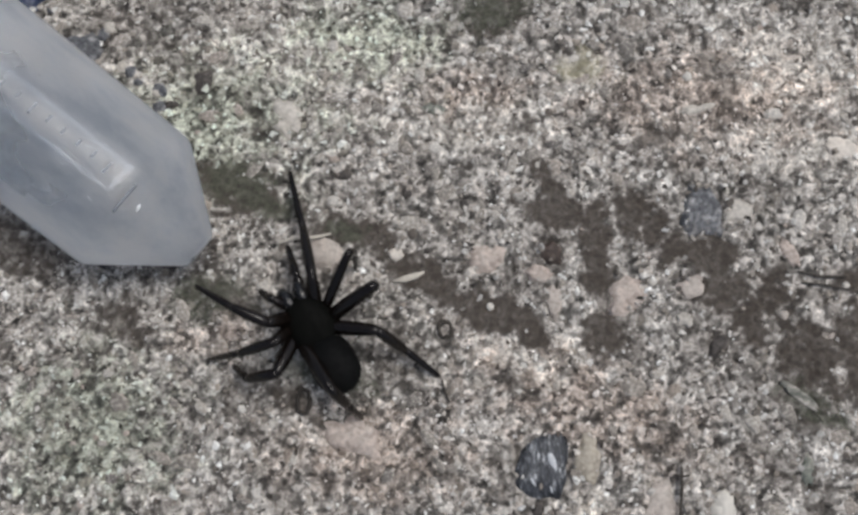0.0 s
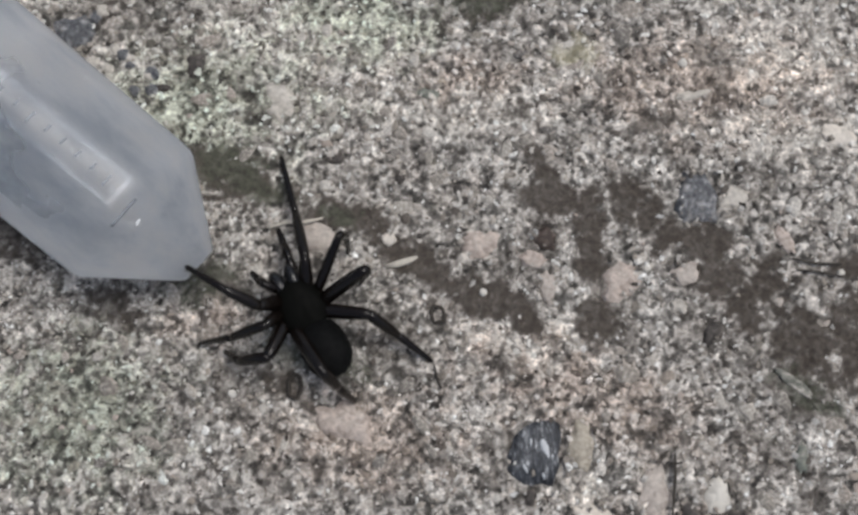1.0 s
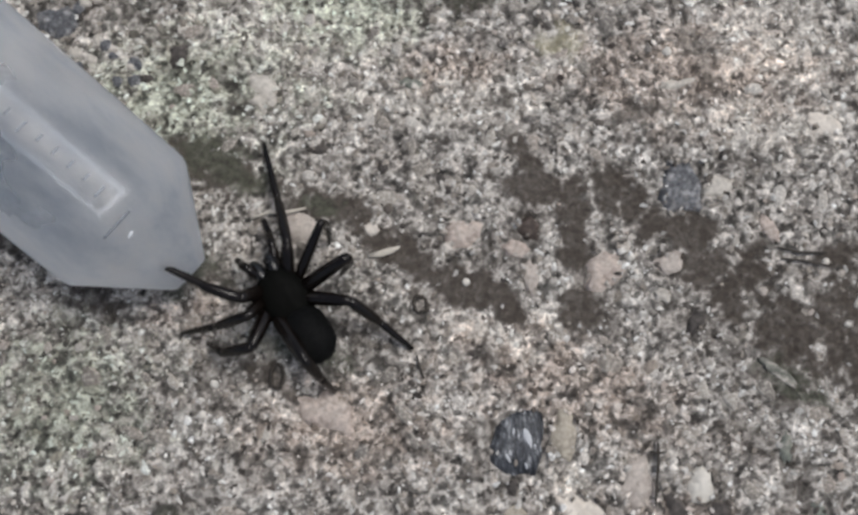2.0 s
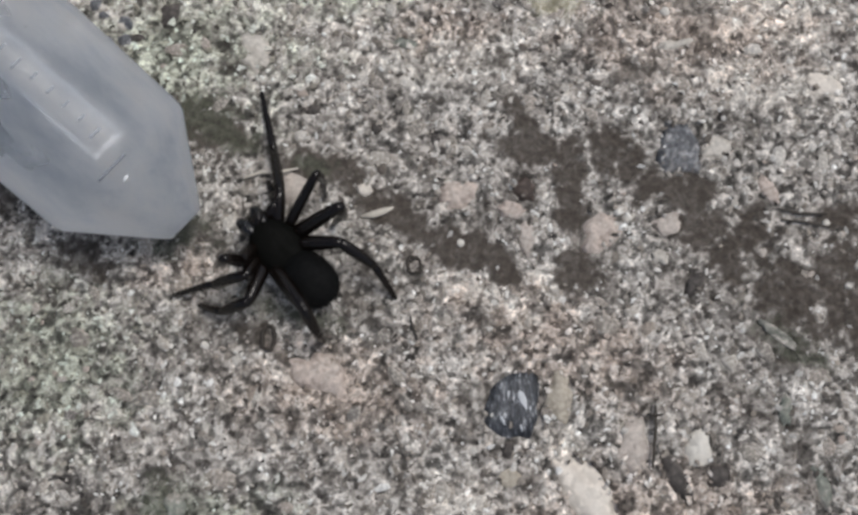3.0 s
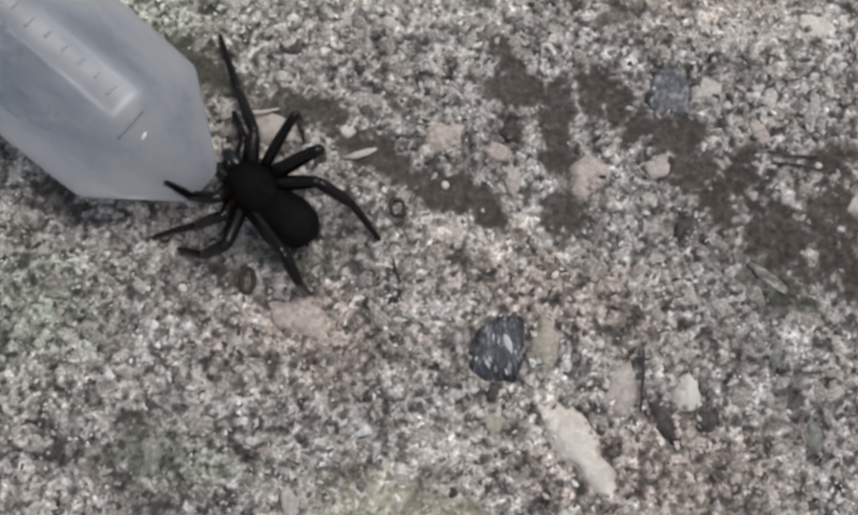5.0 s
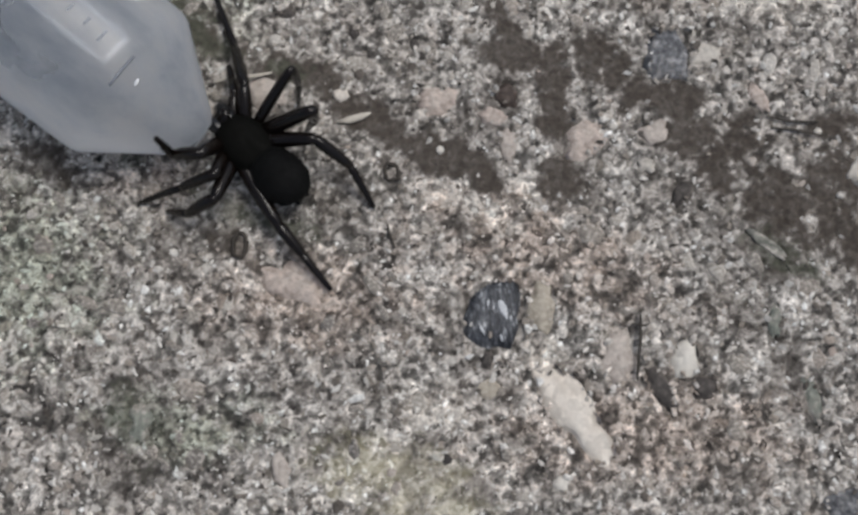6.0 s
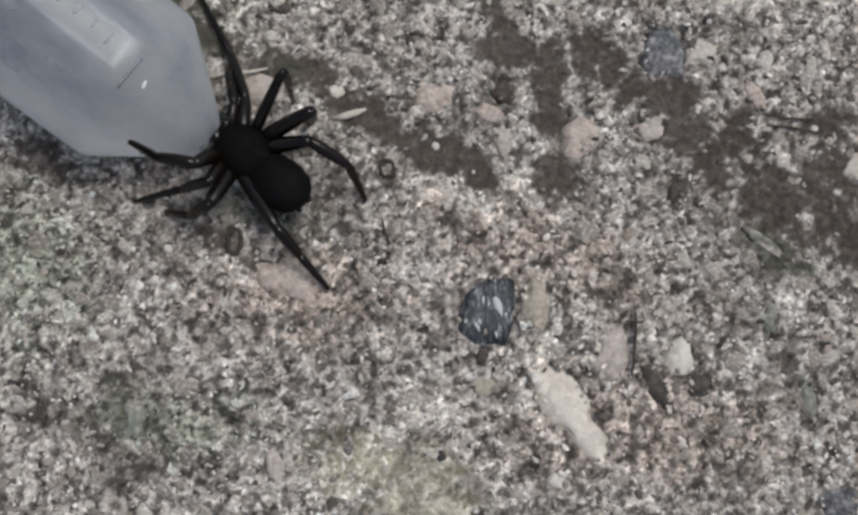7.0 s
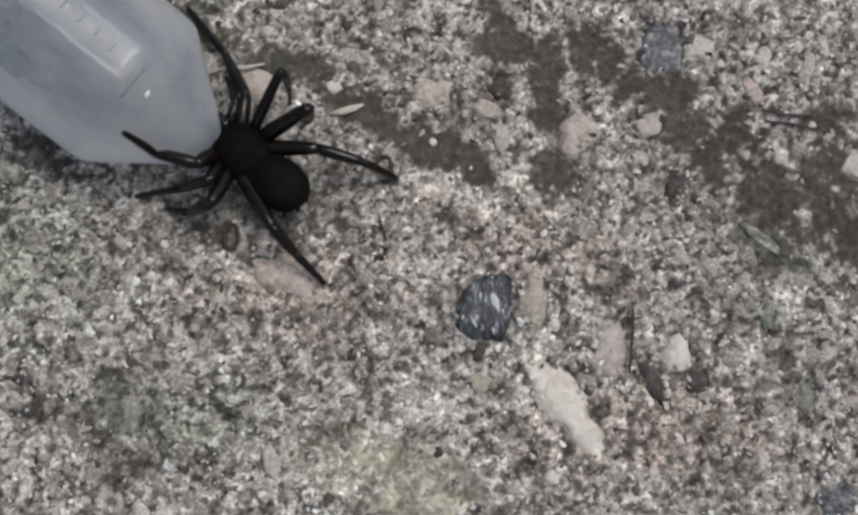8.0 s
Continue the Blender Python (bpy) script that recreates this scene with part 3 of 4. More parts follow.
def build_aggregate():
    """Coarse aggregate worn flush, each piece its own part of the ground."""
    rng = random.Random(14)
    mat, shapes = aggregate_material(), []
    for k in range(8):
        bm = rock(1.2, rng.uniform(0.8, 1.2), 0.3, 700 + k, 9, rng.uniform(0, 0.35), 2, ragged=1.0)
        data = bpy.data.meshes.new("aggregate_stone")
        bm.to_mesh(data)
        bm.free()
        data.materials.append(mat)
        data.polygons.foreach_set("use_smooth", [True] * len(data.polygons))
        shapes.append(data)
    for x, y, w, h, turn in AGGREGATE:
        ob = new("aggregate_stone", rng.choice(shapes))
        ob.parent = ground
        z = float(level(np.array([x]), np.array([y]))[0])
        ob.matrix_basis = pose(x * MM, y * MM, (z + 0.12 - 0.3 * h + 0.1) * MM, rng.uniform(-4, 4), rng.uniform(-4, 4), turn) @ Matrix.Diagonal((w * MM, h * MM, h * MM, 1))


def build_pebbles():
    """Grit a little larger than the sand, each piece its own part of the ground."""
    rng = random.Random(21)
    mat, shapes = pebble_material(), []
    for k in range(9):
        bm = rock(1.0 * MM, rng.uniform(0.6, 0.95) * MM, 0.3 * MM, 300 + k, 6, rng.uniform(0, 0.4), 2, ragged=0.9)
        data = bpy.data.meshes.new("pebble")
        bm.to_mesh(data)
        bm.free()
        data.materials.append(mat)
        data.polygons.foreach_set("use_smooth", [True] * len(data.polygons))
        shapes.append(data)
    made = 0
    while made < 290:
        x, y = rng.uniform(-84, 92), rng.uniform(-48, 80)
        if any(math.hypot(x - q[1], y - q[2]) < 0.55 * max(q[3], q[4]) + 0.8 for q in STONES):
            continue
        if rng.random() < 0.7 * masks(np.array([x]), np.array([y]))["dirt"][0]:
            continue
        size = 0.9 + 1.9 * rng.random() ** 2.2
        ob = new("pebble", rng.choice(shapes))
        ob.parent = ground
        z = float(relief(np.array([x]), np.array([y]))[0])
        ob.matrix_basis = pose(x * MM, y * MM, (z - 0.27 * size + 0.12) * MM, rng.uniform(-6, 6), rng.uniform(-6, 6), rng.uniform(0, 360)) @ Matrix.Diagonal((size, size, size, 1))
        made += 1


def build_sand():
    """Sand grains laid bare in the worn concrete, half sunk, too many to count."""
    rng = np.random.RandomState(8)
    x, y = np.meshgrid(np.arange(-91, 95, 0.8), np.arange(-53, 90, 0.8))
    x, y = (v.ravel() + rng.uniform(-0.5, 0.5, v.size) for v in (x, y))
    dirt = masks(x, y)["dirt"]
    keep = rng.rand(x.size) > 0.30 + 0.66 * dirt
    far, gap, top = sockets(x, y)
    share = np.clip(0.3 * gap / np.minimum(far - 1, -0.05), 0.2, 1.0)
    ragged = gap + 1.5 * share * (rugged(x, y, 1.8, 2, 47) - 0.5)
    keep &= ((ragged > share * rng.uniform(-1.3, -0.1, x.size)) | (rng.rand(x.size) < 0.02)) & (crumbs(x, y) > 0.1)
    x, y, gap, top = x[keep], y[keep], gap[keep], top[keep]
    n = x.size
    bm = bmesh.new()
    bmesh.ops.create_icosphere(bm, subdivisions=1, radius=1)
    unit = np.array([v.co[:] for v in bm.verts])
    tris = np.array([[v.index for v in f.verts] for f in bm.faces])
    bm.free()
    size = 0.19 + 0.46 * rng.rand(n) ** 1.8 + 0.4 * (rng.rand(n) > 0.97)
    axes = size[:, None] * np.c_[rng.uniform(0.8, 1.7, n), rng.uniform(0.6, 1.1, n), rng.uniform(0.3, 0.5, n)]
    a = rng.uniform(0, 6.283, n)
    lump = 1 + rng.uniform(-0.5, 0.5, (n, len(unit), 1))
    v = unit[None] * axes[:, None] * lump
    c, s = np.cos(a)[:, None], np.sin(a)[:, None]
    v = np.stack([v[..., 0] * c - v[..., 1] * s, v[..., 0] * s + v[..., 1] * c, v[..., 2]], -1)
    ground_z = np.where(gap < 0.15, level(x, y) + top, relief(x, y))
    v += np.c_[x, y, ground_z + axes[:, 2] * rng.uniform(-0.85, -0.1, n)][:, None]
    faces = (tris[None] + (np.arange(n) * len(unit))[:, None, None]).reshape(-1, 3)
    data = mesh_from("sand", v.reshape(-1, 3) * MM, faces, SAND, False)
    set_masks(data, np.repeat(x, len(unit)), np.repeat(y, len(unit)))
    return tagged(new("sand", data), "pale and dark sand grains bedded in worn concrete", "sand", kind="stuff")


# ---- centrifuge tube ----


def build_tube():
    """Conical tube along +x from its flat tip, wall 1.2 mm thick, open at the far end."""
    thing = tagged(new("centrifuge_tube"), "frosted translucent plastic conical tube held over the ground", "tube")
    outer = [(0, 0), (0, 3.2), (0.2, 3.65), (0.8, 4.2), (4, 6.7), (8, 9.8), (13.4, 14.0), (14.4, 14.4), (16, 14.5), (60, 14.6), (104, 14.7), (104.2, 16.0), (105.5, 16.0), (105.7, 14.7), (113, 14.7)]
    inner = [(113, 13.4), (60, 13.35), (16.5, 13.3), (13.5, 12.4), (4, 5.2), (1.6, 2.6), (1.3, 0)]
    bm = lathe([(x * MM, r * MM) for x, r in outer + inner], 64)
    part("body", bm, PLASTIC, thing)
    def band(x0, x1, a0, a1, low, high, steps):
        """A thin raised slab on the tube's skin, from x0 to x1 (mm) and a0 to a1 (degrees)."""
        bm = bmesh.new()
        ring = []
        for a in np.linspace(radians(a0), radians(a1), steps):
            for r in (low, high):
                for x in (x0, x1):
                    ring.append(bm.verts.new((x * MM, r * math.sin(a) * MM, r * math.cos(a) * MM)))
        for m in range(steps - 1):
            p, q = ring[4 * m : 4 * m + 4], ring[4 * m + 4 : 4 * m + 8]
            for i, j in ((0, 1), (1, 3), (3, 2), (2, 0)):
                bm.faces.new((p[i], p[j], q[j], q[i]))
        bm.faces.new((ring[0], ring[1], ring[3], ring[2]))
        bm.faces.new((ring[-4], ring[-2], ring[-1], ring[-3]))
        bmesh.ops.recalc_face_normals(bm, faces=bm.faces)
        return bm

    part("scale_border", band(17, 100, -18.5, -15.0, 12.95, 13.12, 5), WHITE_PRINT, thing, "faint white scale line inside the wall")
    part("scale_border", band(17, 100, 3.4, 6.4, 12.95, 13.12, 4), WHITE_PRINT, thing, "faint white scale line inside the wall")
    part("scale_border", band(16.3, 17, -18.5, 6.4, 12.95, 13.12, 10), WHITE_PRINT, thing, "faint white scale line inside the wall")
    part("scale_line", band(18, 100, -13.5, -11.0, 12.95, 13.1, 4), GREY_PRINT, thing, "dull grey printed scale line")
    for k in range(24):
        x = 19.0 + 2.9 * k
        part("graduation_mark", band(x - 0.2, x + 0.2, -10.5, -2.0 if k % 5 == 0 else -5.0, 14.4, 14.56, 5), INK, thing)
    part("graduation_mark", band(13.7, 14.05, -9.0, 14.0, 13.9, 14.36, 8), GREY_PRINT, thing)
    nub = part("moulding_nub", ovoid(0.28 * MM, 0.75 * MM, 0.34 * MM, 0.15, 3, 3), GLOSS, thing, "small glossy moulding mark")
    nub.matrix_basis = pose(11.5 * MM, 12.4 * math.sin(radians(2)) * MM, 12.4 * math.cos(radians(2)) * MM, -2, -38, 20)
    return thing


tube = build_tube()

# ---- spider ----
BODY_HEIGHT = 6.5  # mm, of the coxae above the ground
COXAE = {
    "A": (2.6, 6.3), "D": (3.6, 4.6), "E": (3.8, 2.8), "F": (3.0, 1.2),
    "H": (-2.6, 6.3), "I": (-3.6, 4.6), "J": (-3.8, 2.8), "G": (-3.0, 1.2), "B": (1.5, 8.2), "C": (-1.5, 8.2),
}
LENGTHS = {  # mm: femur, shin, foot
    "A": (6.1, 11.4, 13.1),
    "D": (12.5, 7.0, 7.0),
    "E": (11.7, 6.7, 7.1),
    "F": (9.2, 7.7, 8.8),
    "H": (7.5, 6.7, 8.5),
    "I": (6.5, 8.3, 10.7),
    "J": (7.7, 7.1, 7.2),
    "G": (11.7, 6.5, 7.8),
    "B": (4.3, 4.1, 3.5),
    "C": (4.1, 3.8, 3.3),
}


def segment(length, r0, r1, bulge=1.12, bend=0.0):
    """A leg segment along +x with rounded ends, lengths in mm."""
    rows = [(-0.55 * r0, 0), (-0.35 * r0, 0.62 * r0), (0.1, 0.92 * r0)]
    for u in (0.15, 0.3, 0.5, 0.7, 0.85):
        swell = 1 + (bulge - 1) * math.sin(math.pi * u)
        rows.append((u * length, (r0 + (r1 - r0) * u) * swell))
    rows += [(length - 0.1, 0.95 * r1), (length + 0.35 * r1, 0.6 * r1), (length + 0.55 * r1, 0)]
    return [(x * MM, r * MM) for x, r in rows]


def bristles(bm, length, r0, r1, count, long, seed):
    """Fine hairs standing off a segment."""
    rng = random.Random(seed)
    for _ in range(count):
        u, a = rng.uniform(0.05, 0.97), rng.uniform(0, 6.283)
        r = r0 + (r1 - r0) * u
        out = Vector((rng.uniform(0.3, 0.9), math.cos(a), math.sin(a))).normalized()
        foot = Vector((u * length, 0.9 * r * math.cos(a), 0.9 * r * math.sin(a)))
        tip = foot + out * long * rng.uniform(0.6, 1.2)
        side = out.orthogonal().normalized() * 0.05
        across = out.cross(side).normalized() * 0.05
        vs = [bm.verts.new(p * MM) for p in (foot + side, foot - 0.5 * side + across, foot - 0.5 * side - across, tip)]
        for i, j, k in ((0, 1, 3), (1, 2, 3), (2, 0, 3)):
            bm.faces.new((vs[i], vs[j], vs[k]))


def build_limb(key, spider):
    """A leg or palp: its femur is the part; shin and foot are sub-parts that bend on it."""
    l1, l2, l3 = LENGTHS[key]
    palp = key in "BC"
    slim = {"D": 0.72, "H": 1.0, "J": 1.0, "I": 0.9, "A": 0.95}.get(key, 1.0)
    r = (0.95, 0.8, 0.68, 0.5) if palp else (1.34, 1.02, 0.8, 0.46)
    r = tuple(slim * v for v in r)
    bm = lathe(segment(l1, r[0], r[1], 1.14, 0.0), 14, 0.25 * MM)
    bristles(bm, l1, r[0], r[1], 26, 0.8, ord(key))
    limb = part("pedipalp" if palp else "leg", bm, LEG_SKIN, spider)
    bm = lathe(segment(l2, r[1], r[2], 1.15), 14, 0.2 * MM)
    bristles(bm, l2, r[1], r[2], 34, 0.8, ord(key) + 50)
    shin = part("tibia", bm, LEG_SKIN, limb)
    bm = lathe(segment(l3, r[2] * 0.98, r[3], 1.05), 12, 0.15 * MM)
    bristles(bm, l3, r[2], r[3], 34, 0.6, ord(key) + 90)
    foot = part("tarsus" if palp else "metatarsus", bm, LEG_SKIN, limb)
    return limb, shin, foot


def build_spider():
    spider = tagged(new("spider"), "large glossy black spider with spread legs on the concrete", "spider")

    def head(d, p):
        # Domed head region in front, pinched waist behind, a shallow groove on the back.
        lift = 0.35 * MM * max(0.0, d.y) * max(0.0, d.z)
        groove = 0.18 * MM * math.exp(-((d.x / 0.12) ** 2) - ((d.y + 0.15) / 0.2) ** 2) * max(0.0, d.z)
        narrow = 1 + 0.22 * max(0.0, -d.y) ** 2 - 0.2 * max(0.0, d.y) ** 2
        return Vector((p.x * narrow, p.y, p.z + lift - groove))

    carapace = part("carapace", ovoid(4.3 * MM, 5.4 * MM, 1.7 * MM, 0.08, 2, 4, head), CHITIN, spider)
    carapace.matrix_basis = pose(0, 3.6 * MM, 1.2 * MM, 4)
    sternum = part("sternum", ovoid(2.9 * MM, 3.9 * MM, 1.2 * MM, 0.03, 4, 3), CHITIN, spider)
    sternum.matrix_basis = pose(0, 3.8 * MM, -1.0 * MM)

    def belly(d, p):
        return Vector((p.x * (1 - 0.10 * d.y + 0.38 * max(0.0, d.y) ** 2), p.y, p.z * (1.05 if d.z > 0 else 0.9)))

    bm = ovoid(4.3 * MM, 5.5 * MM, 3.6 * MM, 0.06, 6, 4, belly)
    rng = random.Random(4)
    for _ in range(420):
        d = Vector((rng.gauss(0, 1), rng.gauss(0, 1), rng.gauss(0.3, 1))).normalized()
        foot = Vector((d.x * 4.2, d.y * 5.4, d.z * 3.5))
        tip = foot + (d + Vector((0, -0.8, 0))).normalized() * rng.uniform(0.5, 0.95)
        side = d.orthogonal().normalized() * 0.05
        across = d.cross(side).normalized() * 0.05
        vs = [bm.verts.new(q * MM) for q in (foot + side, foot - 0.5 * side + across, foot - 0.5 * side - across, tip)]
        for i, j, k in ((0, 1, 3), (1, 2, 3), (2, 0, 3)):
            bm.faces.new((vs[i], vs[j], vs[k]))
    abdomen = part("abdomen", bm, VELVET, spider, "dull velvety black abdomen")
    abdomen.matrix_basis = pose(0, -5.0 * MM, 0.6 * MM, -6)
    waist = part("pedicel", lathe([(-1.5 * MM, 0), (-1.4 * MM, 0.8 * MM), (1.4 * MM, 0.8 * MM), (1.5 * MM, 0)], 12), CHITIN, spider)
    waist.matrix_basis = pose(0, -0.6 * MM, 0.2 * MM, 0, 0, 90)
    for side in (-1, 1):
        jaw = part("chelicera", ovoid(1.35 * MM, 2.6 * MM, 1.6 * MM, 0.04, 8, 3), JAW_SKIN, spider, "bulky glossy black chelicera")
        jaw.matrix_basis = pose(side * 1.4 * MM, 9.3 * MM, 1.1 * MM, -14, 0, -side * 6)
        fang = part("fang", lathe([(0, 0), (0.1 * MM, 0.42 * MM), (1.4 * MM, 0.3 * MM), (2.8 * MM, 0.12 * MM), (3.3 * MM, 0)], 10, 0.45 * MM), FANG, jaw, "dark red-brown fang")
        fang.matrix_basis = pose(0, 1.9 * MM, -0.6 * MM, 0, 70, 90)
        nozzle = part("spinneret", lathe([(0, 0), (0.05 * MM, 0.5 * MM), (0.7 * MM, 0.4 * MM), (1.1 * MM, 0.2 * MM), (1.2 * MM, 0)], 10), VELVET, spider)
        nozzle.matrix_basis = pose(side * 0.9 * MM, -9.0 * MM, -1.5 * MM, 0, 20, -90 + side * 14)
    return spider, {key: build_limb(key, spider) for key in COXAE}


spider, limbs = build_spider()

# ---- small loose things ----


def stick(name, points, radii, material, label, category, seed=0):
    """A thin crooked stem through points (mm) with a radius (mm) at each."""
    bm = bmesh.new()
    rings = []
    for k, (p, r) in enumerate(zip(points, radii)):
        a, b = Vector(points[max(k - 1, 0)]), Vector(points[min(k + 1, len(points) - 1)])
        along = (b - a).normalized()
        side = along.cross(Vector((0, 0, 1))).normalized()
        up = side.cross(along)
        rings.append([bm.verts.new((Vector(p) + r * (side * math.cos(q) + 0.7 * up * math.sin(q))) * MM) for q in (6.2832 * i / 8 for i in range(8))])
    for a, b in zip(rings, rings[1:]):
        for i in range(8):
            bm.faces.new((a[i], a[(i + 1) % 8], b[(i + 1) % 8], b[i]))
    bm.faces.new(rings[0]), bm.faces.new(rings[-1])
    bmesh.ops.recalc_face_normals(bm, faces=bm.faces)
    return tagged(part(name, bm, material, None, label), "", category, group="dry plant bits on the concrete")


def build_litter():
    stick("husk_splinter", [(-6.2, 23.6, 0.5), (-3.9, 24.0, 0.7), (-1.8, 24.7, 0.7), (-0.2, 25.4, 0.5)], (0.25, 0.7, 0.65, 0.2), HUSK, "small pale husk splinter lying on a dirt patch", "plant debris")
    stick("root_fibre", [(-28.3, 30.8, 0.5), (-24.9, 32.0, 0.6), (-21.5, 32.0, 0.6), (-18.1, 32.8, 0.5)], (0.25, 0.42, 0.4, 0.2), HUSK, "pale dry root fibre lying on the concrete", "plant debris")
    stick("dry_stalk", [(46.6, -10.4, 0.7), (46.5, -14.0, 0.9), (46.1, -17.4, 0.8), (45.7, -21.3, 0.6)], (0.2, 0.3, 0.28, 0.2), STALK, "thin dark dry stalk beside a beige stone", "plant debris")
    stick("dry_stalk", [(45.0, -11.9, 0.8), (46.3, -12.2, 1.2), (48.0, -12.0, 0.8)], (0.15, 0.25, 0.15), STALK, "thin dark dry stalk crossing another", "plant debris")
    stick("dry_stalk", [(3.1, 5.2, 0.5), (3.5, 3.3, 0.6), (4.5, 0.9, 0.5)], (0.15, 0.22, 0.15), STALK, "short thin dark stalk on the concrete", "plant debris")
    stick("dry_stalk", [(70.6, 25.6, 0.5), (74.6, 24.6, 0.6), (80.0, 24.6, 0.5)], (0.15, 0.3, 0.15), STALK, "thin dark dry stalk on a dirt patch", "plant debris")
    stick("dry_stalk", [(71.2, 23.4, 0.5), (75.4, 23.0, 0.6), (80.6, 22.0, 0.5)], (0.15, 0.28, 0.15), STALK, "thin dark dry stalk beside a like one", "plant debris")
    bm = rock(8.6 * MM, 2.2 * MM, 0.3 * MM, 71, 5, 0.3, 3, 0.1)
    leaf = tagged(part("leaf_fragment", bm, LEAF, None, "dull green-grey leaf fragment lying on dirt"), "", "leaf")
    leaf.matrix_basis = pose(69.4 * MM, 2.2 * MM, 0.12 * MM, 0, 0, -40)
    for x, y, w, h, turn in ((3.6, 14.6, 1.3, 1.6, 20), (-22.5, 1.2, 1.2, 2.1, 0)):
        bm = bmesh.new()
        loops = []
        for k in range(28):
            a = 6.2832 * k / 28
            wob = 1 + 0.3 * noise.noise(Vector((math.cos(a) * 2, math.sin(a) * 2, x)))
            mid = Vector((w * wob * math.cos(a), h * wob * math.sin(a), 0))
            out = Vector((math.cos(a), math.sin(a), 0))
            fat = 0.38 + 0.15 * noise.noise(Vector((math.cos(a) * 3, math.sin(a) * 3, y)))
            loops.append([bm.verts.new((mid + fat * (out * math.cos(q) + Vector((0, 0, math.sin(q))))) * MM) for q in (6.2832 * i / 6 for i in range(6))])
        for k in range(28):
            a, b = loops[k], loops[(k + 1) % 28]
            for i in range(6):
                bm.faces.new((a[i], a[(i + 1) % 6], b[(i + 1) % 6], b[i]))
        bmesh.ops.recalc_face_normals(bm, faces=bm.faces)
        ring = tagged(part("seed_husk", bm, STALK, None, "dark ring-shaped empty seed husk on the concrete"), "", "plant debris", group="seed husks on the concrete")
        ring.matrix_basis = pose(x * MM, y * MM, 0.25 * MM, 0, 0, turn)


build_litter()
build_stones()
build_coarse_grit()
build_pebbles()
build_aggregate()
build_sand()

# ---- what moves ----
# Tube: seconds, tip x, y, z (mm), turn and rise of its far end (degrees).
TUBE_ROWS = [
    (0, -40.82, 28.01, 7.91, 142.1, 15.3),
    (0.5, -40.09, 26.19, 7.92, 141.2, 15.2),
    (1, -38.48, 21.87, 9.90, 140.9, 16.5),
    (1.5, -37.02, 18.63, 10.46, 140.8, 18.0),
    (1.7, -36.50, 17.40, 10.50, 140.6, 18.5),
    (2.8, -35.80, 22.60, 10.70, 138.4, 20.4),
    (3, -35.40, 19.70, 10.60, 139.0, 20.7),
    (3.5, -34.07, 14.91, 10.00, 140.0, 20.8),
    (4, -30.14, 13.59, 8.30, 140.2, 19.9),
    (4.5, -29.15, 16.43, 7.30, 141.1, 20.0),
    (4.7, -29.06, 16.13, 7.30, 141.3, 19.8),
    (5.8, -28.90, 17.70, 7.60, 143.5, 18.6),
    (6, -28.31, 18.02, 7.43, 143.8, 18.4),
    (6.5, -26.78, 15.11, 7.34, 143.7, 18.4),
    (7, -25.99, 16.92, 7.42, 144.8, 17.7),
    (7.5, -25.90, 16.12, 7.30, 143.3, 19.9),
    (8, -25.25, 14.80, 7.30, 143.9, 19.5),
]
# Spider: seconds, x, y (mm), turn (degrees).
BODY_ROWS = [
    (0, -18.82, 11.91, 31.4),
    (0.5, -18.82, 11.91, 31.4),
    (1, -18.82, 11.91, 31.4),
    (1.5, -18.82, 11.91, 31.4),
    (3, -17.80, 14.29, 45.9),
    (3.5, -17.97, 13.79, 45.7),
    (4, -17.81, 13.53, 46.0),
    (4.5, -18.20, 13.59, 50.2),
    (6, -18.31, 15.10, 47.1),
    (6.5, -17.71, 13.79, 49.2),
    (7, -17.43, 12.99, 49.0),
    (7.5, -17.26, 12.51, 48.8),
    (8, -17.13, 12.20, 49.8),
]
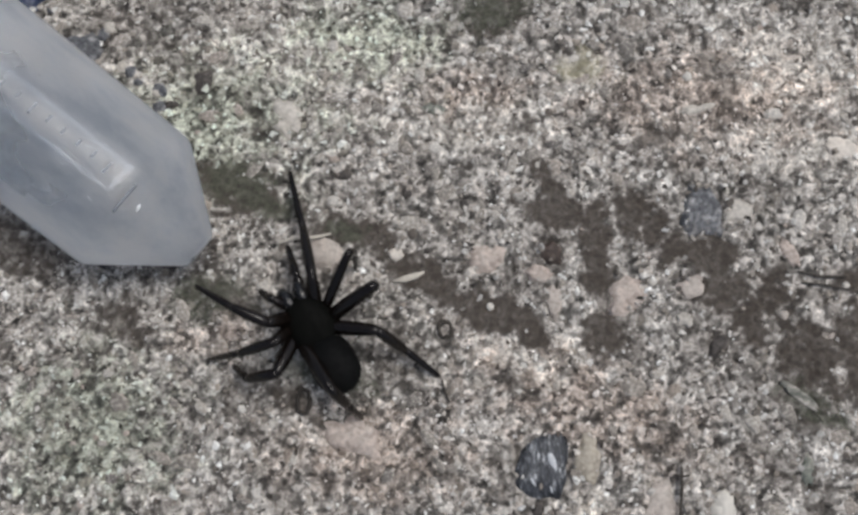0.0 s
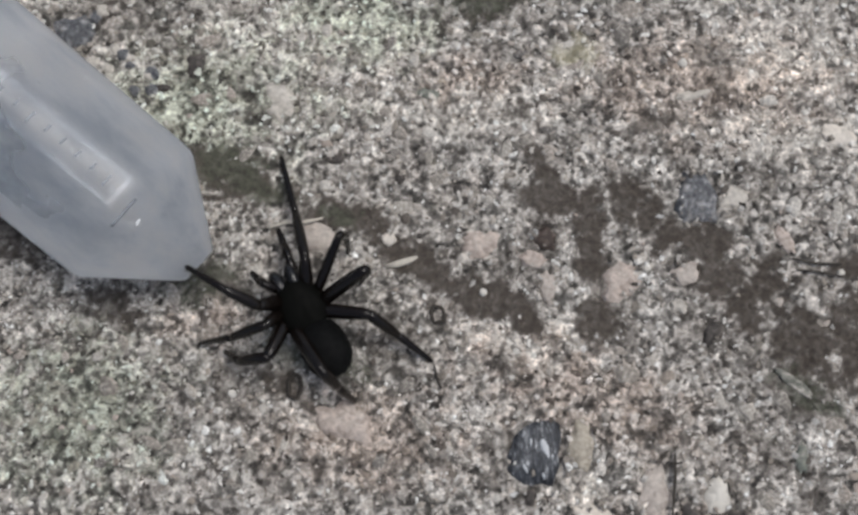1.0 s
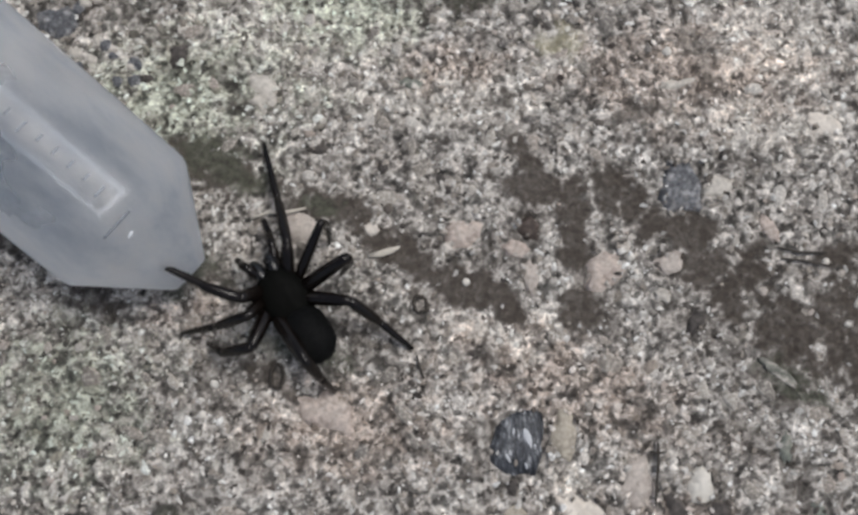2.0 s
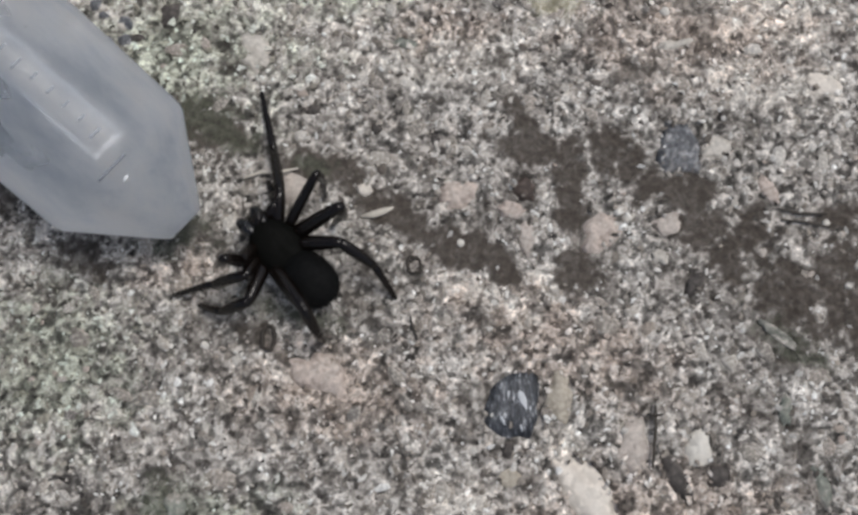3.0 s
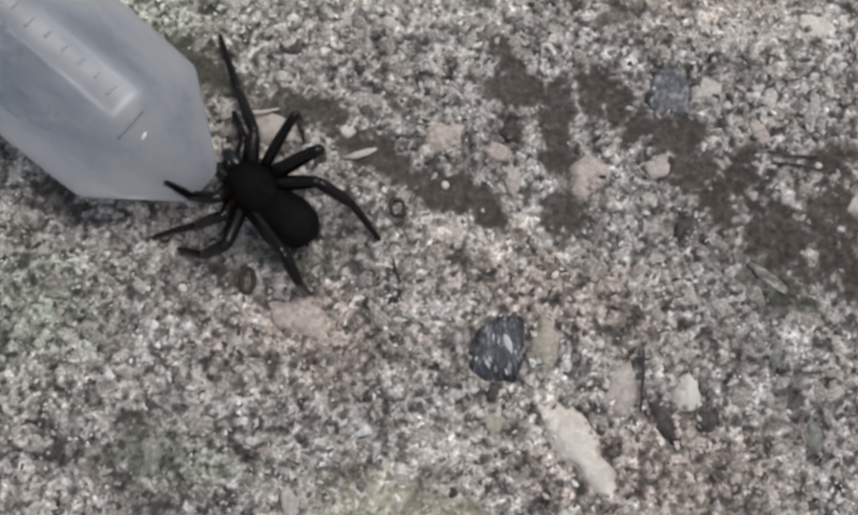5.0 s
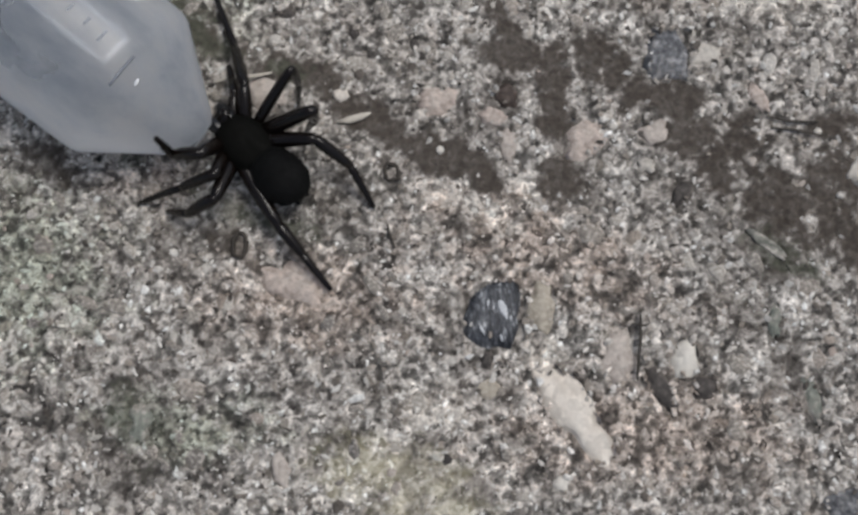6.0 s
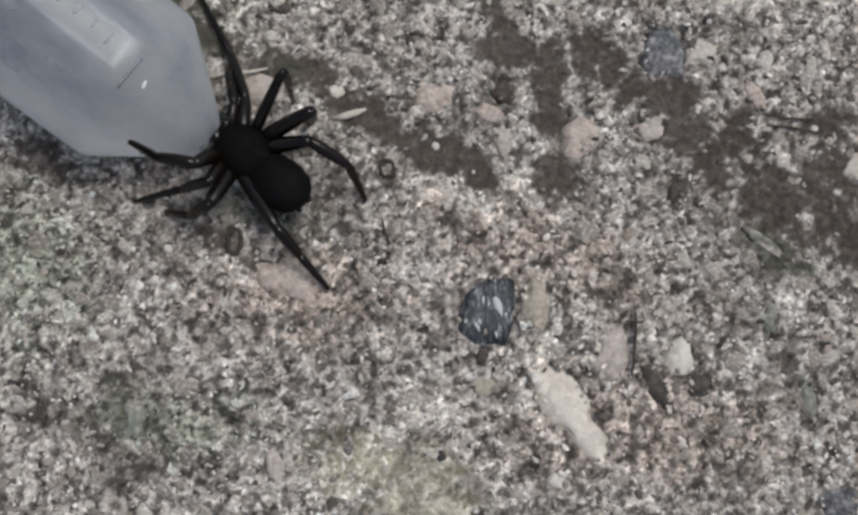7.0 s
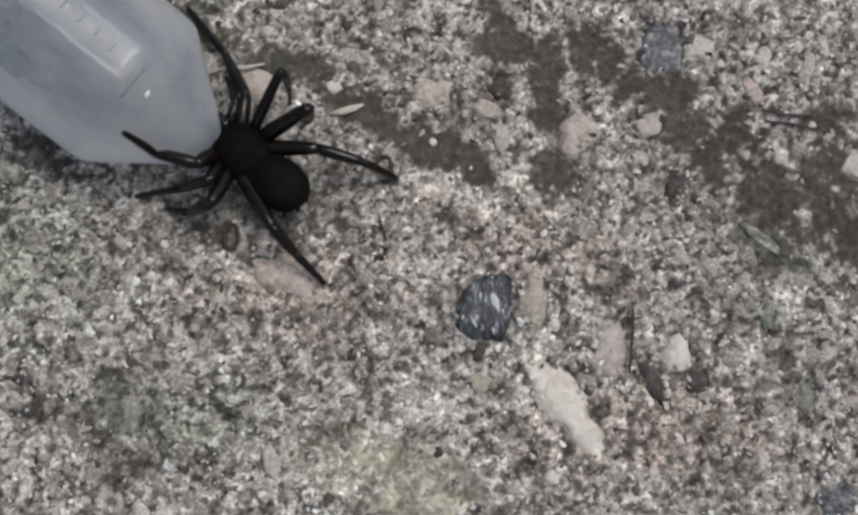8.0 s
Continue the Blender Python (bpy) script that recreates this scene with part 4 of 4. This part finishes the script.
# Limbs: seconds, then turn and rise (degrees) of the femur, the shin and the foot.
LIMB_ROWS = {
    "A": [
        (0, 94, 39, 105, -28, 106, -20),
        (0.5, 93, 39, 107, -30, 106, -19),
        (1, 91, 36, 107, -31, 107, -17),
        (1.5, 89, 34, 108, -29, 108, -18),
        (3, 82, 24, 105, -32, 105, -12),
        (3.5, 81, 21, 110, -36, 105, -7),
        (4, 83, 27, 112, -26, 108, -16),
        (4.5, 83, 18, 115, -24, 111, -14),
        (6, 88, 25, 109, -28, 113, -14),
        (6.5, 83, 31, 112, -29, 112, -16),
        (7, 91, -6, 112, -19, 119, -8),
        (7.5, 88, 11, 111, -17, 121, -18),
        (8, 83, 10, 119, -21, 128, -14),
    ],
    "D": [
        (0, 62, 36, 63, -81, 76, -105),
        (0.5, 63, 36, 63, -79, 81, -108),
        (1, 63, 36, 60, -80, 78, -106),
        (1.5, 63, 36, 60, -82, 75, -108),
        (3, 53, 39, 61, -87, 66, -97),
        (3.5, 53, 39, 63, -89, 67, -99),
        (4, 53, 39, 63, -92, 68, -98),
        (4.5, 49, 39, 54, -91, 55, -95),
        (6, 45, 39, 45, -89, 43, -100),
        (6.5, 48, 39, 43, -90, 40, -100),
        (7, 54, 39, 42, -91, 38, -94),
        (7.5, 54, 39, 43, -89, 37, -96),
        (8, 54, 39, 45, -88, 38, -99),
    ],
    "E": [
        (0, 30, 38, -78, -100, -130, -73),
        (0.5, 29, 38, -81, -100, -133, -73),
        (1, 29, 39, -86, -97, -143, -72),
        (1.5, 28, 39, -99, -94, -152, -71),
        (3, 21, 39, -131, -90, -178, -69),
        (3.5, 19, 39, -213, -83, -195, -73),
        (4, 22, 38, -153, -90, -193, -68),
        (4.5, 17, 37, -238, -86, -213, -71),
        (6, 7, 39, -235, -83, -193, -72),
        (6.5, 12, 38, -230, -83, -179, -70),
        (7, 15, 38, -232, -81, -192, -70),
        (7.5, 20, 38, -230, -82, -192, -71),
        (8, 18, 38, -230, -82, -191, -69),
    ],
    "F": [
        (0, -7, 22, -33, -43, -36, -29),
        (0.5, -9, 23, -31, -43, -36, -30),
        (1, -7, 22, -33, -42, -35, -30),
        (1.5, -8, 23, -33, -41, -34, -32),
        (3, -5, 30, -31, -33, -54, -48),
        (3.5, -4, 33, -28, -40, -45, -45),
        (4, -3, 33, -27, -41, -46, -44),
        (4.5, -5, 31, -27, -35, -46, -47),
        (6, -5, 22, -31, -34, -57, -36),
        (6.5, -6, 30, -29, -26, -53, -56),
        (7, -1, 31, -27, -27, -59, -57),
        (7.5, -3, 33, -25, -26, -54, -61),
        (8, -3, 10, -14, -8, -10, -48),
    ],
    "H": [
        (0, -155, 64, 157, 6, 150, -20),
        (0.5, -151, 64, 155, 14, 150, -20),
        (1, -152, 65, 156, 32, 150, -15),
        (1.5, -150, 64, 154, -6, 151, 49),
        (3, -105, 57, 205, 78, 177, -68),
        (3.5, -93, 54, 195, 77, 164, -51),
        (4, -88, 64, 183, -34, 173, 82),
        (4.5, -96, 66, 167, -34, 178, 76),
        (6, -120, 56, 172, -32, 174, 90),
        (6.5, -109, 58, 180, -21, 185, 82),
        (7, -127, 52, 170, -5, 188, 81),
        (7.5, -121, 50, 165, -2, 179, 79),
        (8, -119, 56, 168, 6, 164, 74),
    ],
    "I": [
        (0, -124, 60, -166, -29, -175, -47),
        (0.5, -121, 60, -165, -30, -177, -47),
        (1, -122, 61, -165, -32, -176, -45),
        (1.5, -120, 60, -167, -34, -176, -43),
        (3, -104, 50, -173, -37, -172, -35),
        (3.5, -100, 52, -175, -43, -173, -31),
        (4, -96, 52, -176, -44, -173, -29),
        (4.5, -96, 55, -178, -47, -173, -29),
        (6, -96, 44, -170, -34, -172, -34),
        (6.5, -99, 47, -178, -39, -172, -32),
        (7, -106, 46, -180, -43, -174, -28),
        (7.5, -108, 46, -181, -43, -179, -28),
        (8, -103, 49, -180, -44, -179, -29),
    ],
    "J": [
        (0, -111, 27, -173, -34, 146, -51),
        (0.5, -111, 28, -173, -35, 148, -51),
        (1, -109, 29, -174, -35, 151, -52),
        (1.5, -107, 26, -174, -33, 151, -52),
        (3, -106, 21, -167, -37, 162, -40),
        (3.5, -106, 24, -169, -41, 163, -40),
        (4, -105, 22, -172, -41, 157, -37),
        (4.5, -102, 21, -171, -45, 160, -33),
        (6, -105, 22, -162, -36, 164, -43),
        (6.5, -108, 20, -170, -36, 153, -40),
        (7, -111, 26, -168, -47, 161, -38),
        (7.5, -111, 26, -174, -50, 165, -35),
        (8, -108, 28, -175, -48, 161, -39),
    ],
    "G": [
        (0, -54, 33, -49, -54, -49, -66),
        (0.5, -55, 32, -48, -52, -45, -67),
        (1, -53, 33, -48, -57, -46, -64),
        (1.5, -53, 32, -52, -56, -49, -65),
        (3, -51, 32, -65, -48, -69, -83),
        (3.5, -49, 35, -69, -53, -73, -84),
        (4, -50, 31, -71, -44, -71, -89),
        (4.5, -50, 32, -67, -46, -65, -90),
        (6, -58, -6, -50, -19, -50, -21),
        (6.5, -59, 2, -48, -30, -48, -24),
        (7, -56, 9, -49, -38, -48, -30),
        (7.5, -55, 12, -51, -39, -47, -34),
        (8, -57, 14, -48, -44, -44, -34),
    ],
    "B": [
        (0, 111, 17, 111, -33, 112, -27),
        (0.5, 112, 18, 114, -36, 113, -23),
        (1, 108, 14, 115, -35, 114, -17),
        (1.5, 109, 17, 116, -36, 115, -18),
        (3, 54, 34, 111, -49, 116, -31),
        (3.5, 59, 39, 110, -47, 113, -34),
        (4, 69, 32, 115, -43, 117, -26),
        (4.5, 78, 7, 115, -33, 115, -12),
        (6, 85, 13, 107, -30, 109, -23),
        (6.5, 87, 6, 106, -18, 110, -15),
        (7, 83, 12, 106, -21, 110, -24),
        (7.5, 78, 16, 106, -26, 114, -31),
        (8, 72, 14, 110, -29, 117, -27),
    ],
    "C": [
        (0, 164, 48, 147, -57, 144, -49),
        (0.5, 167, 50, 145, -57, 141, -46),
        (1, 171, 54, 142, -54, 137, -42),
        (1.5, 169, 52, 144, -56, 140, -41),
        (3, 59, 40, 155, -64, 179, -53),
        (3.5, 50, 34, 162, -62, 194, -50),
        (4, 55, 49, 168, -70, 193, -54),
        (4.5, 62, 63, 168, -66, 185, -51),
        (6, 56, 44, 149, -63, 167, -56),
        (6.5, 51, 36, 150, -64, 173, -55),
        (7, 52, 40, 155, -70, 179, -57),
        (7.5, 45, 39, 159, -68, 182, -52),
        (8, 50, 34, 142, -65, 166, -59),
    ],
}


def aim(turn, rise):
    return pose(0, 0, 0, 0, -rise, turn)


# Moments at which the spider still keeps, or already has, the posture of another moment.
HOLDS = {1.7: 1.5, 2.8: 3.0, 4.7: 4.5, 5.8: 6.0, 7.8: 7.5}


def held(rows):
    known = {row[0]: row for row in rows}
    return sorted(rows + [(t, *known[s][1:]) for t, s in HOLDS.items()])


def motions():
    walk(tube, [(t, pose(x * MM, y * MM, z * MM, 0, -rise, turn)) for t, x, y, z, turn, rise in TUBE_ROWS])
    walk(spider, [(t, pose(x * MM, y * MM, BODY_HEIGHT * MM, 0, 0, turn)) for t, x, y, turn in held(BODY_ROWS)])
    yaw = {row[0]: row[3] for row in held(BODY_ROWS)}
    for key, (limb, shin, foot) in limbs.items():
        cx, cy = COXAE[key]
        l1, l2, _ = LENGTHS[key]
        upper, middle, lower = [], [], []
        for t, a1, e1, a2, e2, a3, e3 in held(LIMB_ROWS[key]):
            m1, m2, m3 = aim(a1 - yaw[t], e1), aim(a2 - yaw[t], e2), aim(a3 - yaw[t], e3)
            knee = Matrix.Translation((l1 * MM, 0, 0))
            bent = m1.inverted() @ m2
            ankle = knee @ Matrix.Translation(bent @ Vector((l2 * MM, 0, 0)))
            upper.append((t, Matrix.Translation((cx * MM, cy * MM, 0)) @ m1))
            middle.append((t, knee @ bent))
            lower.append((t, ankle @ (m1.inverted() @ m3)))
        walk(limb, upper)
        walk(shin, middle)
        walk(foot, lower)


motions()
